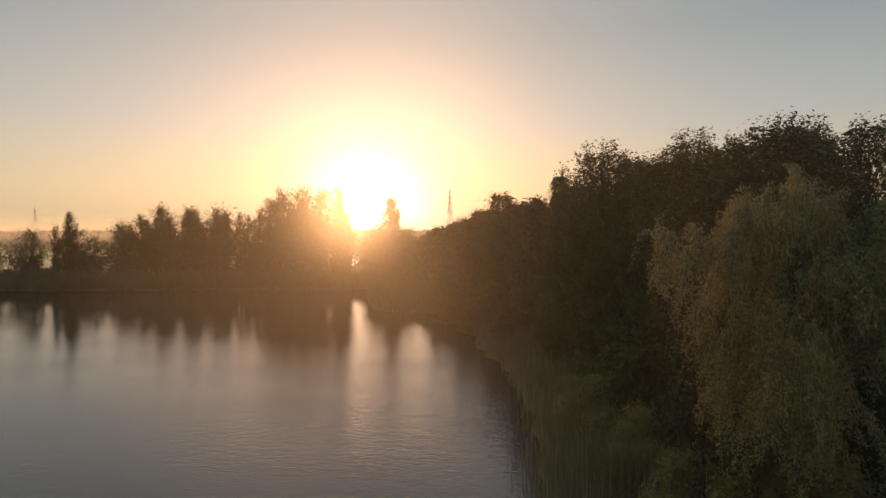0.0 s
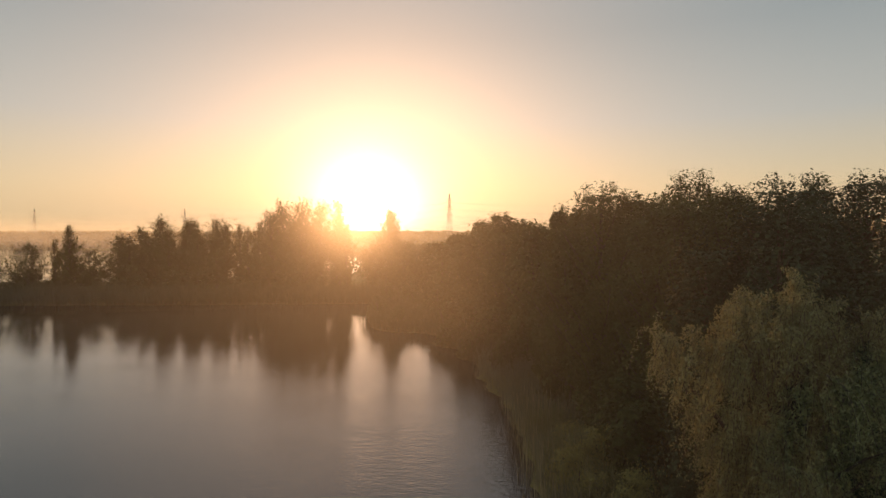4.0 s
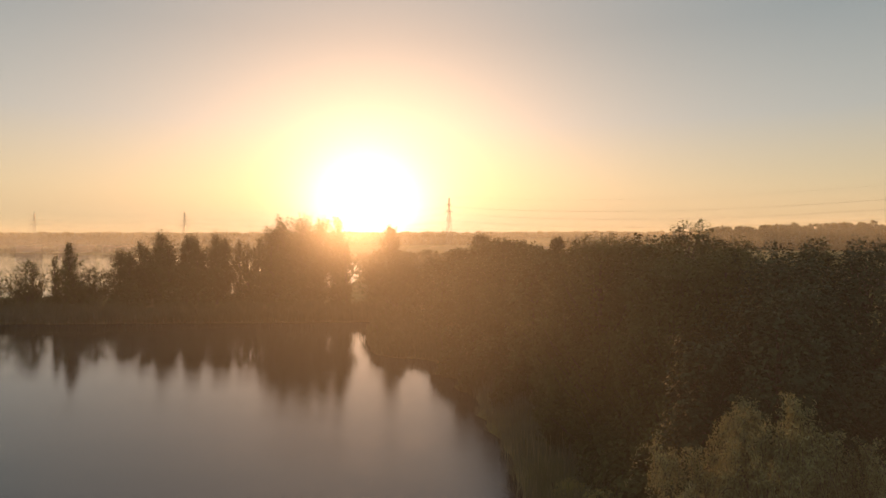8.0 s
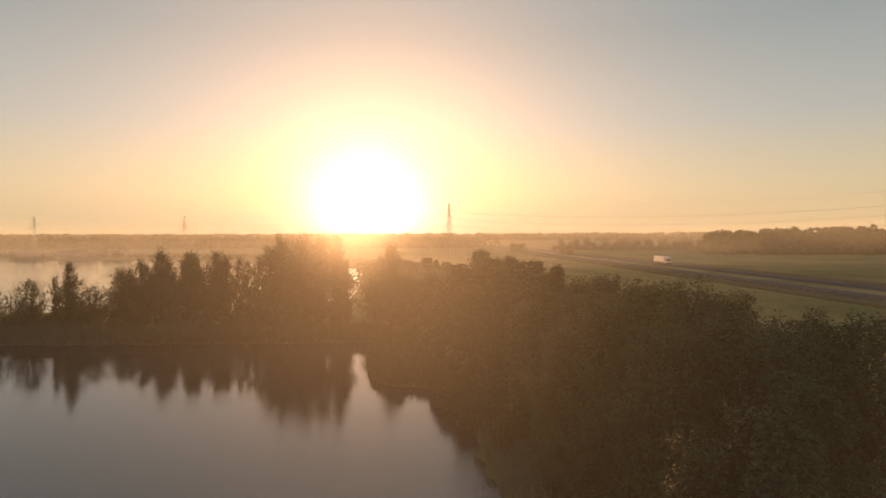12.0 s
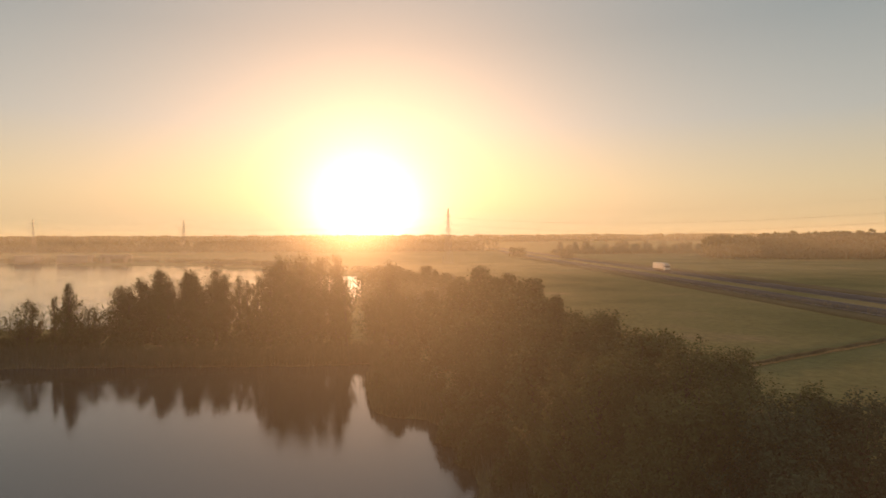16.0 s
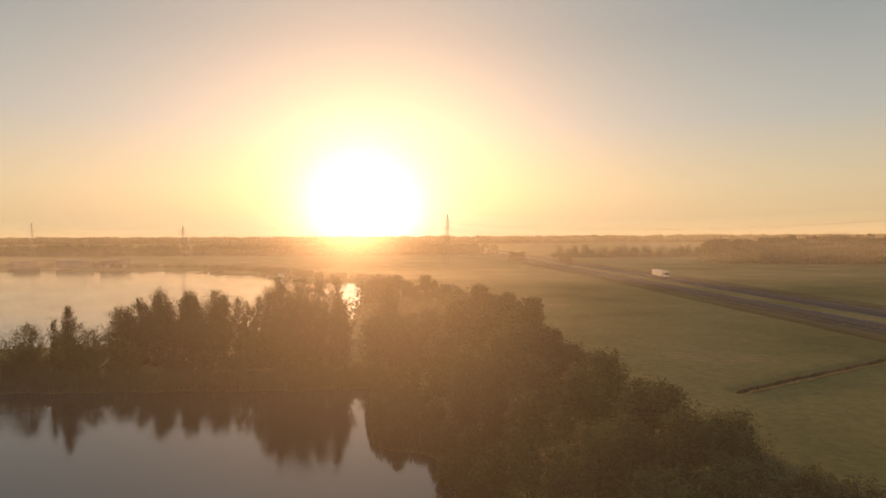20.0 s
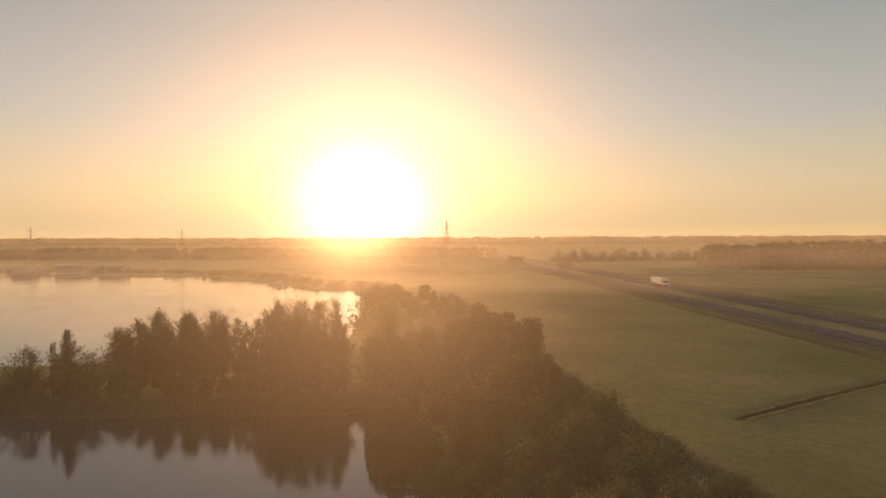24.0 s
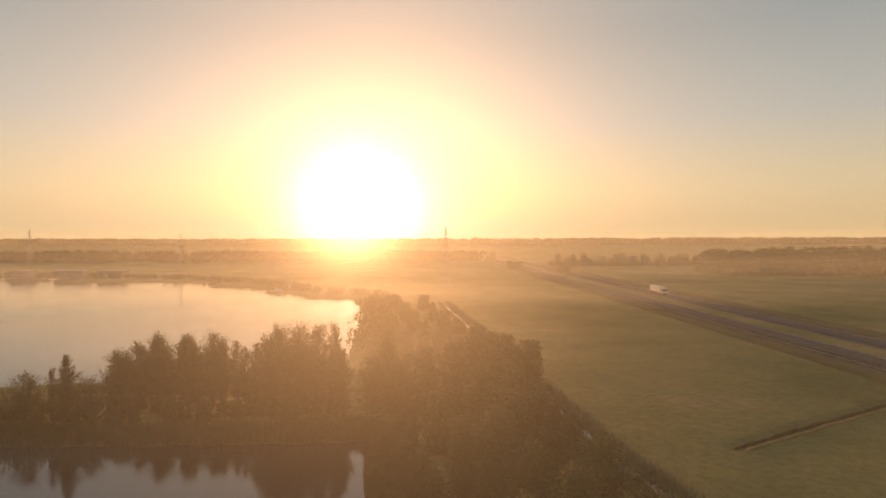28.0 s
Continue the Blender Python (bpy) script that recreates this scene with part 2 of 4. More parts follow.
# ---------------------------------------------------------------- the plan: shores
NEAR_SHORE = ((-13, 88), (-9.3, 86.5), (-8.4, 75), (-6.4, 63.0), (-0.3, 59.8), (1.9, 51.5), (2.8, 46.5), (3.4, 41), (4.5, 35), (4.4, 29), (4.2, 24), (3.8, 17), (3.4, 8), (3.6, -6), (0, -24), (-20, -44), (-70, -56), (-130, -40), (-160, 0), (-160, 60), (-120, 85), (-75, 85.5), (-40, 86.0), (-14, 87))
FAR_SHORE = ((-22, 146), (-24, 170), (-25.5, 190), (-29, 235), (-37, 270), (-43, 288), (-52, 290), (-70, 302), (-87, 324), (-120, 360), (-168, 398), (-245, 420), (-330, 428), (-480, 430), (-640, 380), (-640, 150), (-300, 112), (-120, 114), (-76, 121), (-40, 129))
FIELD_DITCH = ((2.0, 265), (3.8, 249), (8.2, 212), (15, 150), (21.8, 92), (23.2, 80), (26, 68), (31, 45), (38, 20), (46, -10))
CROSS_DITCH = ((41, 82), (60, 93), (77, 102.5), (110, 121))
ROAD_DITCH = ((64, 470), (73, 395), (84, 280), (92, 194), (98, 131), (105, 40), (112, -60))


def polygon_distance(X, Y, poly, closed=True):
    """Distance to a polygon's edge, negative inside; to a polyline when open."""
    p = np.asarray(poly, float)
    q = np.roll(p, -1, axis=0)
    if not closed:
        p, q = p[:-1], q[:-1]
    best, inside = np.full(X.shape, 1e9), np.zeros(X.shape, bool)
    for (x0, y0), (x1, y1) in zip(p, q):
        dx, dy = x1 - x0, y1 - y0
        t = np.clip(((X - x0) * dx + (Y - y0) * dy) / (dx * dx + dy * dy), 0, 1)
        best = np.minimum(best, np.hypot(X - x0 - t * dx, Y - y0 - t * dy))
        if closed and y0 != y1:
            inside ^= ((y0 > Y) != (y1 > Y)) & (X < dx * (Y - y0) / dy + x0)
    return np.where(inside, -best, best)


def wob(X, Y):
    return 0.5 * np.sin(0.9 * X + 0.31 * Y) + 0.35 * np.sin(1.7 * Y - 0.6 * X + 1.0) + 0.25 * np.sin(2.9 * X + 2.3 * Y)


def ground_height(X, Y):
    X, Y = np.asarray(X, float), np.asarray(Y, float)
    lake = np.minimum(polygon_distance(X, Y, NEAR_SHORE), polygon_distance(X, Y, FAR_SHORE)) + 0.5 * wob(X, Y)
    z = 0.55 * np.tanh(lake / 2.5) + 0.10 + 0.05 * wob(X * 0.2, Y * 0.2)
    for line, half, cut in ((FIELD_DITCH, 1.4, 0.9), (CROSS_DITCH, 0.9, 0.34), (ROAD_DITCH, 1.2, 0.5)):
        d = polygon_distance(X, Y, line, False)
        z = z - cut * np.clip(1.6 - d / half, 0, 1)
    return z


def spaced(lo, hi, step, far_lo, far_hi, grow=1.22):
    mid = list(np.arange(lo, hi + step / 2, step))
    s, v, a = step, hi, []
    while v < far_hi:
        s *= grow
        v += s
        a.append(min(v, far_hi))
    s, v, b = step, lo, []
    while v > far_lo:
        s *= grow
        v -= s
        b.append(max(v, far_lo))
    return np.array(b[::-1] + mid + a)


def build_ground():
    xs, ys = spaced(-92, 84, 0.9, -4600, 4600), spaced(2, 158, 0.9, -1500, 4900)
    X, Y = np.meshgrid(xs, ys, indexing="ij")
    Z = ground_height(X, Y)
    n, k = len(xs), len(ys)
    i, j = np.meshgrid(np.arange(n - 1), np.arange(k - 1), indexing="ij")
    F = np.stack([i * k + j, (i + 1) * k + j, (i + 1) * k + j + 1, i * k + j + 1], -1).reshape(-1, 4)
    ob = new("ground", mesh_of("ground", np.stack([X, Y, Z], -1).reshape(-1, 3), F, MAT_TURF, True))
    tagged(ob, "flat green meadow and lake banks under dewy grass", "ground", kind="structure")


def sheet(name, x0, y0, x1, y1, z, mat, label):
    ob = new(name, mesh_of(name, [(x0, y0, z), (x1, y0, z), (x1, y1, z), (x0, y1, z)], [(0, 1, 2, 3)], mat))
    return tagged(ob, label, "water", kind="structure")


def ribbon(name, line, half, z, mat, label, category, kind="structure", drop=0.0, offset=0.0):
    """A strip along a polyline, with a thickness."""
    p = np.asarray(line, float)
    d = np.gradient(p, axis=0)
    d /= np.linalg.norm(d, axis=1, keepdims=True)
    s = np.stack([d[:, 1], -d[:, 0]], -1)
    n = len(p)
    zz = np.full((n, 1), z)
    l, r = np.hstack([p + s * (offset - half), zz]), np.hstack([p + s * (offset + half), zz])
    V, F = [l, r], [(i, n + i, n + i + 1, i + 1) for i in range(n - 1)]
    if drop:
        V += [l - (0, 0, drop), r - (0, 0, drop)]
        F += [(i + 1, 2 * n + i + 1, 2 * n + i, i) for i in range(n - 1)] + [(n + i, 3 * n + i, 3 * n + i + 1, n + i + 1) for i in range(n - 1)]
    return tagged(new(name, mesh_of(name, np.concatenate(V), F, mat)), label, category, kind=kind)


build_ground()
sheet("lake_water", -165, -60, 8, 92, 0.0, MAT_WATER, "calm grey lake water with fine ripples")
sheet("far_lake_water", -645, 108, -18, 436, 0.0, MAT_FAR_WATER, "pale misty water of the far lake")
ribbon("ditch_water", FIELD_DITCH, 1.1, 0.02, MAT_DITCH, "narrow ditch of still water beside the trees", "water")


# ---------------------------------------------------------------- trees
def crown_profile(kind, u):
    """Crown radius, 0..1, over its height u, 0..1."""
    if kind == "conical":
        return np.clip(1.08 * (1 - u) ** 0.78 * np.minimum(1, u * 4 + 0.4) * (0.92 + 0.12 * np.sin(u * 31)) + 0.03, 0, 1)
    if kind == "dome":
        return np.where(u < 0.42, 0.72 + 0.28 * np.sin(u / 0.42 * math.pi / 2), 0.06 + 0.94 * np.clip(1 - ((u - 0.42) / 0.6) ** 1.9, 0, 1))
    if kind == "columnar":
        return np.clip((1 - u ** 4) ** 0.8 * np.minimum(1, u * 2 + 0.5), 0.05, 1)
    if kind == "round":
        return np.sqrt(np.clip(1 - ((u - 0.42) / 0.575) ** 2, 0.04, 1))
    return np.clip(np.sin(np.clip(u * 0.86 + 0.14, 0, 1) * math.pi) ** 0.75 + 0.06, 0.05, 1)


def tree(name, x, y, height, radius, kind, seed, mat, label, leaf=0.16, cover=2.2, base=0.12, clump=0.30, category="tree", group="", stems=1, wood=1, pointed=False, upright=False):
    """A tree: tapered trunk, limbs to every clump, a crown of single leaves in clumps."""
    rng = np.random.default_rng(seed)
    g = float(ground_height(x, y))
    height -= 0.3 * g
    root = tagged(new(name), label, category, group)
    root.location = (x, y, g - 0.05)
    hb = height * base
    ch = height - hb
    # clump centres, biased to the outside of the crown
    n = int(np.clip(74 * (radius / 2.2) ** 1.3 * (ch / 8.0) * (0.30 / clump) ** 1.5, 24, 240))
    u = rng.uniform(0.0, 0.97, n)
    u[0] = 0.965
    th = rng.uniform(0, 2 * math.pi, n)
    lop = 1 + 0.22 * np.sin(th + rng.uniform(0, 6)) + 0.15 * np.sin(2 * th + 5 * u + rng.uniform(0, 6))
    rr = radius * crown_profile(kind, u) * np.sqrt(rng.uniform(0.18, 1, n)) * lop * (rng.uniform(0.5, 1.25, n) if pointed else rng.uniform(0.8, 1.12, n))
    lean = rng.normal(0, 0.03 * height, 2)
    cx, cy, cz = rr * np.cos(th) + lean[0] * u, rr * np.sin(th) + lean[1] * u, hb + u * ch
    cr = clump * radius * rng.uniform(0.55, 1.3, n) * (1.0 - (0.78 if kind == "conical" else 0.35) * u)
    C = np.stack([cx, cy, cz], 1)
    # wood
    r0 = 0.018 * height + 0.05
    trunks, limbs = [], []
    for s in range(stems):
        off = rng.normal(0, 0.12 * stems, 2) if stems > 1 else np.zeros(2)
        spread = rng.normal(0, 0.22 * radius, 2) if stems > 1 else np.zeros(2)
        tt = np.linspace(0, 1, 8)
        bend = np.sin(tt * 3 + rng.uniform(0, 6)) * 0.012 * height
        pts = np.stack([off[0] + (lean[0] + spread[0]) * tt + bend, off[1] + (lean[1] + spread[1]) * tt + bend * 0.6, tt * height * 0.93 - 0.2], 1)
        rad = r0 / math.sqrt(stems) * (1 - 0.93 * tt) * (1 + 0.5 * np.exp(-tt * 25)) + 0.012
        trunks.append((pts, rad))
    root_of = np.zeros((n, 3))
    for k in range(n):
        pts, rad = trunks[k % stems]
        t0 = np.clip(C[k, 2] / height - 0.06 - 0.55 * rr[k] / height, 0.05, 0.9)
        p0 = np.array([np.interp(t0, np.linspace(0, 1, 8), pts[:, a]) for a in range(3)])
        root_of[k] = p0
        if k % wood:
            continue
        q = np.linspace(0, 1, 4)[:, None]
        mid = np.array([0, 0, -0.06 * np.linalg.norm(C[k] - p0)])
        limbs.append((p0 * (1 - q) + C[k] * q + mid * np.sin(q * math.pi), np.array([0.30 * r0, 0.2 * r0, 0.12 * r0, 0.02]) * (1.1 - 0.6 * t0) / stems ** 0.3))
    for one in trunks:
        child("trunk" if stems == 1 else "stem", mesh_of("trunk", *tubes([one], 6), MAT_BARK, True), root)
    child("branchwork", mesh_of("branchwork", *tubes(limbs, 3), MAT_BARK, True), root)["kind"] = "stuff"
    # leaves: sprays along the outer part of every limb, narrowing to its tip
    area = 2 * math.pi * radius * (ch + 0.5 * radius)
    total = int(np.clip(cover * area / (leaf * leaf * 0.75), 300, 26000))
    weight = (0.25 + rr / radius) * cr
    share = rng.choice(n, total, p=weight / np.sum(weight))
    along_it = rng.uniform(0.12, 1.02, total) ** 0.5
    side = rng.integers(0, 5, total)
    # five twigs to a limb, each leaving it at its own place and way
    leave_at = rng.uniform(0.35, 0.9, (n, 5))
    way = rng.normal(size=(n, 5, 3)) + np.array([0, 0, 1.4 if upright else 0.35])
    way[:, 0] = 0
    way /= np.linalg.norm(way, axis=2, keepdims=True) + 1e-6
    past = np.maximum(0, along_it - leave_at[share, side])
    v = rng.normal(size=(total, 3))
    v *= (rng.uniform(0, 1, total) ** 0.45 / (np.linalg.norm(v, axis=1) + 1e-6))[:, None]
    spread = cr[share] * (0.95 - (0.72 if pointed else 0.5 if upright else 0.35) * along_it) * (0.62 if upright else 1.0) + 0.3 * leaf
    pos = root_of[share] * (1 - along_it[:, None]) + C[share] * along_it[:, None] + way[share, side] * (past * (3.0 if pointed else 1.7 if upright else 1.6) * cr[share])[:, None] + v * spread[:, None] * np.array([1.0, 1.0, 0.85])
    # stray leaves fill the body of the crown between the limbs
    m = int(total * (0.10 if pointed else 0.34))
    fu, ft = rng.uniform(0.0, 0.90, m), rng.uniform(0, 2 * math.pi, m)
    fr = (0.6 if pointed else 0.80) * radius * crown_profile(kind, fu) * np.sqrt(rng.uniform(0.1, 1, m)) * (0.86 + 0.12 * np.sin(5 * ft + 9 * fu) + 0.1 * np.sin(3 * ft - 14 * fu))
    pos[:m] = np.stack([fr * np.cos(ft) + lean[0] * fu, fr * np.sin(ft) + lean[1] * fu, hb + fu * ch], 1)
    if pointed:
        pos[:, 2] *= (height * 0.99) / np.percentile(pos[:, 2], 99.6)
    else:
        pos[:, 2] *= height * (0.945 if upright else 0.97) / np.percentile(pos[:, 2], 98.4)
        pos[:, 2] = np.minimum(pos[:, 2], height + (0.1 if upright else 0.3) - rng.uniform(0, 0.6, total))
    pos[:, 2] = np.maximum(pos[:, 2], 0.15)
    # blades face outwards and a little up, as they do to catch the light
    v = (pos - np.array([lean[0] * 0.4, lean[1] * 0.4, hb + 0.35 * ch])) / np.array([radius, radius, 0.6 * ch]) + np.array([0, 0, 0.25])
    v = v / (np.linalg.norm(v, axis=1, keepdims=True) + 1e-6) + rng.normal(0, 0.30, (total, 3))
    sz = leaf * rng.uniform(0.6, 1.25, total)
    sz[:m] *= 1.0 if pointed else 1.35
    V, F = leaves(pos, sz, rng, 1.5, 0.3, v)
    child("crown", mesh_of("crown", V, F, mat), root)["kind"] = "stuff"
    return root


# tall alders and oaks on the strip of land between the two lakes: x, y, height, crown radius, habit
STRIP_TREES = (
    (-70.5, 93, 7.0, 2.3, "round"), (-64.6, 93, 8.4, 3.1, "round"), (-60.7, 94, 9.0, 1.3, "oval"), (-58.1, 93.4, 10.9, 2.3, "conical"), (-54.8, 94, 7.6, 2.3, "round"),
    (-51.0, 97, 5.2, 1.7, "round"), (-56.0, 105, 9.9, 2.5, "dome"), (-52.9, 106, 11.0, 2.7, "dome"), (-49.0, 105, 12.7, 3.1, "dome"), (-46.2, 108, 11.6, 2.6, "dome"),
    (-43.5, 105, 12.4, 2.8, "dome"), (-40.5, 106.7, 12.6, 2.8, "dome"), (-38.0, 104.5, 11.6, 2.2, "dome"), (-35.0, 104, 11.4, 1.5, "oval"), (-32.9, 102, 10.9, 1.5, "oval"), (-30.6, 100, 11.6, 1.8, "oval"),
    (-28.0, 98, 13.2, 2.8, "round"), (-25.6, 98.5, 15.0, 3.1, "round"), (-22.9, 98, 15.4, 3.4, "round"), (-20.5, 99, 15.0, 2.9, "round"), (-24.2, 96.8, 12.0, 3.0, "round"),
    (-54.5, 104, 9.4, 2.2, "dome"), (-51.0, 107, 10.7, 2.3, "dome"), (-47.5, 103.5, 10.9, 2.4, "dome"), (-44.8, 107, 11.4, 2.3, "dome"), (-42.0, 104, 11.2, 2.3, "dome"), (-39.2, 103.5, 10.6, 2.2, "dome"), (-16.9, 98, 15.3, 2.1, "columnar"), (-15.6, 96.5, 11.4, 1.6, "oval"),
    (-8.6, 100, 13.8, 4.4, "conical"), (-7.6, 99, 8.8, 2.2, "dome"), (-11.0, 98, 7.4, 2.1, "dome"), (-6.0, 101, 8.6, 2.3, "round"),
)
for i, (x, y, hh, rr, kind) in enumerate(STRIP_TREES):
    tree("alder_tree" if kind != "round" else "oak_tree", x, y, hh, rr * {"round": 1.2, "conical": 1.45}.get(kind, 1.25), kind, 100 + i, MAT_ALDER if kind != "round" else MAT_OAK,
         {"conical": "tall pointed alder with dark leaves against the sun", "oval": "slender dark green alder on the strip between the lakes", "round": "broad round-crowned oak, dark against the sunrise", "dome": "leafy alder crowded among others on the strip", "columnar": "tall narrow poplar-like tree at the gap between the lakes"}[kind],
         leaf=0.19, cover=1.1 if hh > 9.5 else 0.8, base={"dome": 0.15, "round": 0.14}.get(kind, 0.16), clump={"round": 0.25, "dome": 0.27, "oval": 0.30, "conical": 0.20, "columnar": 0.26}[kind], group="trees between the lakes", stems=3 if hh < 9 else 1, wood=2, pointed=True)

# the belt of trees along the near bank
BELT_TREES = (
    (12.2, 14.6, 9.4, 2.6), (10.3, 32.5, 12.0, 2.6), (14.6, 32.2, 12.1, 2.8), (6.9, 33.2, 10.2, 2.2), (12.0, 26.6, 11.8, 2.6), (15.2, 24.8, 12.0, 2.6), (9.4, 28.0, 11.3, 2.5), (9.0, 15.8, 10.7, 2.5), (7.5, 16.9, 9.6, 1.7), (12.2, 19.5, 10.6, 2.6), (13.5, 23.2, 11.9, 3.0), (16.6, 23.2, 12.1, 3.0), (17.5, 17.5, 11.0, 2.8), (10.2, 25.5, 11.2, 2.8), (14.0, 27.5, 11.3, 3.0),
    (12.4, 31.0, 12.9, 3.3), (8.4, 31.2, 12.3, 3.0), (16.6, 34.0, 11.9, 3.0), (18.6, 28.5, 10.4, 2.8), (7.2, 36.5, 11.4, 2.7), (12.2, 38.0, 12.2, 3.2), (6.8, 44.0, 10.3, 2.5), (15.5, 42.0, 11.6, 3.1),
    (10.5, 46.5, 11.8, 3.0), (16.2, 48.0, 10.2, 2.7), (13.8, 53.5, 11.6, 3.1), (8.4, 54.0, 10.8, 2.8), (15.6, 58.0, 9.6, 2.6), (6.4, 62.0, 11.7, 3.1), (11.5, 62.5, 11.8, 3.0), (14.2, 66.5, 9.6, 2.6),
    (3.0, 67.0, 9.4, 2.5), (8.8, 71.5, 11.2, 3.0), (12.4, 74.0, 10.2, 2.7), (4.2, 77.0, 10.2, 2.8), (0.0, 81.0, 8.6, 2.4), (10.2, 82.5, 11.2, 3.0), (13.6, 83.0, 9.2, 2.4), (5.8, 88.0, 10.8, 2.9),
    (1.0, 91.0, 9.2, 2.6), (11.6, 93.5, 10.2, 2.6), (8.6, 98.0, 11.2, 3.0), (3.2, 100.0, 9.8, 2.7), (-2.0, 98.0, 8.2, 2.4), (13.6, 104.0, 10.2, 2.7), (17.0, 110.0, 10.4, 2.6), (12.6, 112.0, 11.0, 2.7),
    (7.6, 117.0, 12.2, 2.8), (2.5, 113.0, 9.6, 2.7), (-2.5, 112.0, 8.0, 2.5), (11.0, 124.0, 9.6, 2.6), (4.0, 128.0, 8.6, 2.7), (-3.5, 130.0, 7.6, 2.5), (-10, 122.0, 7.0, 2.5), (8.0, 140.0, 8.4, 2.7),
    (0.5, 146.0, 7.6, 2.6), (-8.0, 142.0, 7.2, 2.6), (-15.0, 137.0, 6.4, 2.3), (5.0, 160.0, 7.4, 2.6), (-4.0, 164.0, 7.0, 2.6), (-12.5, 158.0, 6.6, 2.5), (1.5, 182.0, 7.0, 2.7), (-8.0, 184.0, 6.8, 2.7),
    (-16.0, 178.0, 6.0, 2.4), (-2.0, 208.0, 6.6, 2.7), (-12.0, 210.0, 6.4, 2.7), (-20.0, 214.0, 6.0, 2.5), (-6.0, 238.0, 6.4, 2.8), (-18.0, 244.0, 6.2, 2.7), (-27.0, 256.0, 6.0, 2.6),
)
for i, (x, y, hh, rr) in enumerate(BELT_TREES):
    kind = ("round", "oval", "round", "oval", "conical")[i % 5] if y > 34 else ("round", "oval")[i % 2]
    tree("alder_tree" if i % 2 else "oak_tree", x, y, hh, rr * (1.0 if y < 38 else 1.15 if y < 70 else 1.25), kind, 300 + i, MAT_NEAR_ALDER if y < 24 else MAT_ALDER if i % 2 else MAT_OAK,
         "leafy dark green alder in the belt along the bank" if i % 2 else "dense round-crowned oak in the belt along the bank",
         leaf=0.080 if y < 18 else 0.094 if y < 37 else 0.18 if y < 70 else 0.30, cover=1.2, base=0.05, clump=0.30 if y < 40 else 0.33, group="trees along the bank", wood=2 if y < 36 else 3, upright=y < 60)


def willow(x, y, height, radius, seed):
    """A willow: leaf sprays hang in strands from arching limbs."""
    rng = np.random.default_rng(seed)
    g = float(ground_height(x, y))
    root = tagged(new("willow_tree"), "pale olive willow with hanging leafy strands at the water's edge", "tree")
    root.location = (x, y, g - 0.05)
    n = 260
    u = rng.uniform(0.30, 1.0, n) ** 0.7
    th = rng.uniform(0, 2 * math.pi, n)
    rr = radius * np.clip(np.interp(u, [0, 0.3, 0.5, 0.66, 0.8, 0.92, 1.0], [0.12, 0.2, 0.48, 0.84, 1.06, 0.7, 0.14]), 0.12, 1) * np.sqrt(rng.uniform(0.12, 1, n)) * (1 + 0.16 * np.sin(3 * th + 4 * u))
    top = np.stack([rr * np.cos(th), rr * np.sin(th), u * height * 0.985], 1)
    # boughs gather in tufts with dark gaps between them
    lead = np.arange(n) - np.arange(n) % 4
    top = 0.25 * top + 0.75 * top[lead] + rng.normal(0, 0.16, (n, 3))
    trunk = [(np.stack([0.25 * np.sin(np.linspace(0, 3, 7)), 0.2 * np.sin(np.linspace(1, 4, 7)), np.linspace(-0.2, height * 0.62, 7)], 1), np.linspace(0.36, 0.12, 7))]
    limbs = []
    for k in range(0, n, 9):
        q = np.linspace(0, 1, 6)[:, None]
        p0 = np.array([0.1, 0.1, np.clip(top[k, 2] * 0.5, 1.0, height * 0.6)])
        limbs.append((p0 * (1 - q) + top[k] * q + np.array([0, 0, 0.5]) * np.sin(q * math.pi), np.linspace(0.06, 0.010, 6)))
    pos, twigs = [], []
    q = np.linspace(0, 1, 5)

    def spray(line, per):
        twigs.append((line, np.linspace(0.008, 0.003, 5)))
        m = max(4, int(per))
        t = rng.uniform(0, 1, m) ** 0.9
        pos.append(np.stack([np.interp(t, q, line[:, a]) for a in range(3)], 1) + rng.normal(0, 0.045, (m, 3)))

    for k in range(n):
        # each bough end carries a tuft of arching twigs that hang at the sides and stand up at the top
        a0 = th[k] + rng.normal(0, 0.4)
        for s in range(7):
            ln = rng.uniform(0.4, 1.25) * (0.75 + 0.4 * (1 - u[k]))
            a = a0 + rng.normal(0, 0.7)
            outw = np.array([math.cos(a), math.sin(a), 0]) * rng.uniform(0.15, 0.65)
            rise = rng.uniform(0.0, 0.5)
            st = top[k] + rng.normal(0, 0.13, 3)
            spray(st + outw * q[:, None] * ln + np.array([0, 0, 1]) * (rise * q - 1.3 * q * q)[:, None] * ln, 84 * ln)
        if u[k] > 0.62:
            for s in range(3):
                ln = rng.uniform(0.4, 0.85) * (1.35 if u[k] > 0.86 and s == 0 else 1.0)
                outw = np.array([math.cos(a0), math.sin(a0), 0]) * rng.uniform(0.05, 0.45) + rng.normal(0, 0.08, 3)
                spray(top[k] + outw * (q ** 1.4)[:, None] * ln + np.array([0, 0, 1]) * (q - 0.25 * q * q)[:, None] * ln - (0, 0, 0.45), 60 * ln)
    pos = np.concatenate(pos)
    pos[:, 2] = np.maximum(pos[:, 2], 0.2)
    child("trunk", mesh_of("trunk", *tubes(trunk, 9), MAT_BARK, True), root)
    child("branchwork", mesh_of("branchwork", *tubes(limbs + twigs, 4), MAT_BARK, True), root)["kind"] = "stuff"
    V, F = leaves(pos, rng.uniform(0.018, 0.033, len(pos)), rng, 3.2, 0.9)
    child("crown", mesh_of("crown", V, F, MAT_WILLOW), root)["kind"] = "stuff"
    return root


willow(6.9, 12.2, 8.5, 2.95, 7)


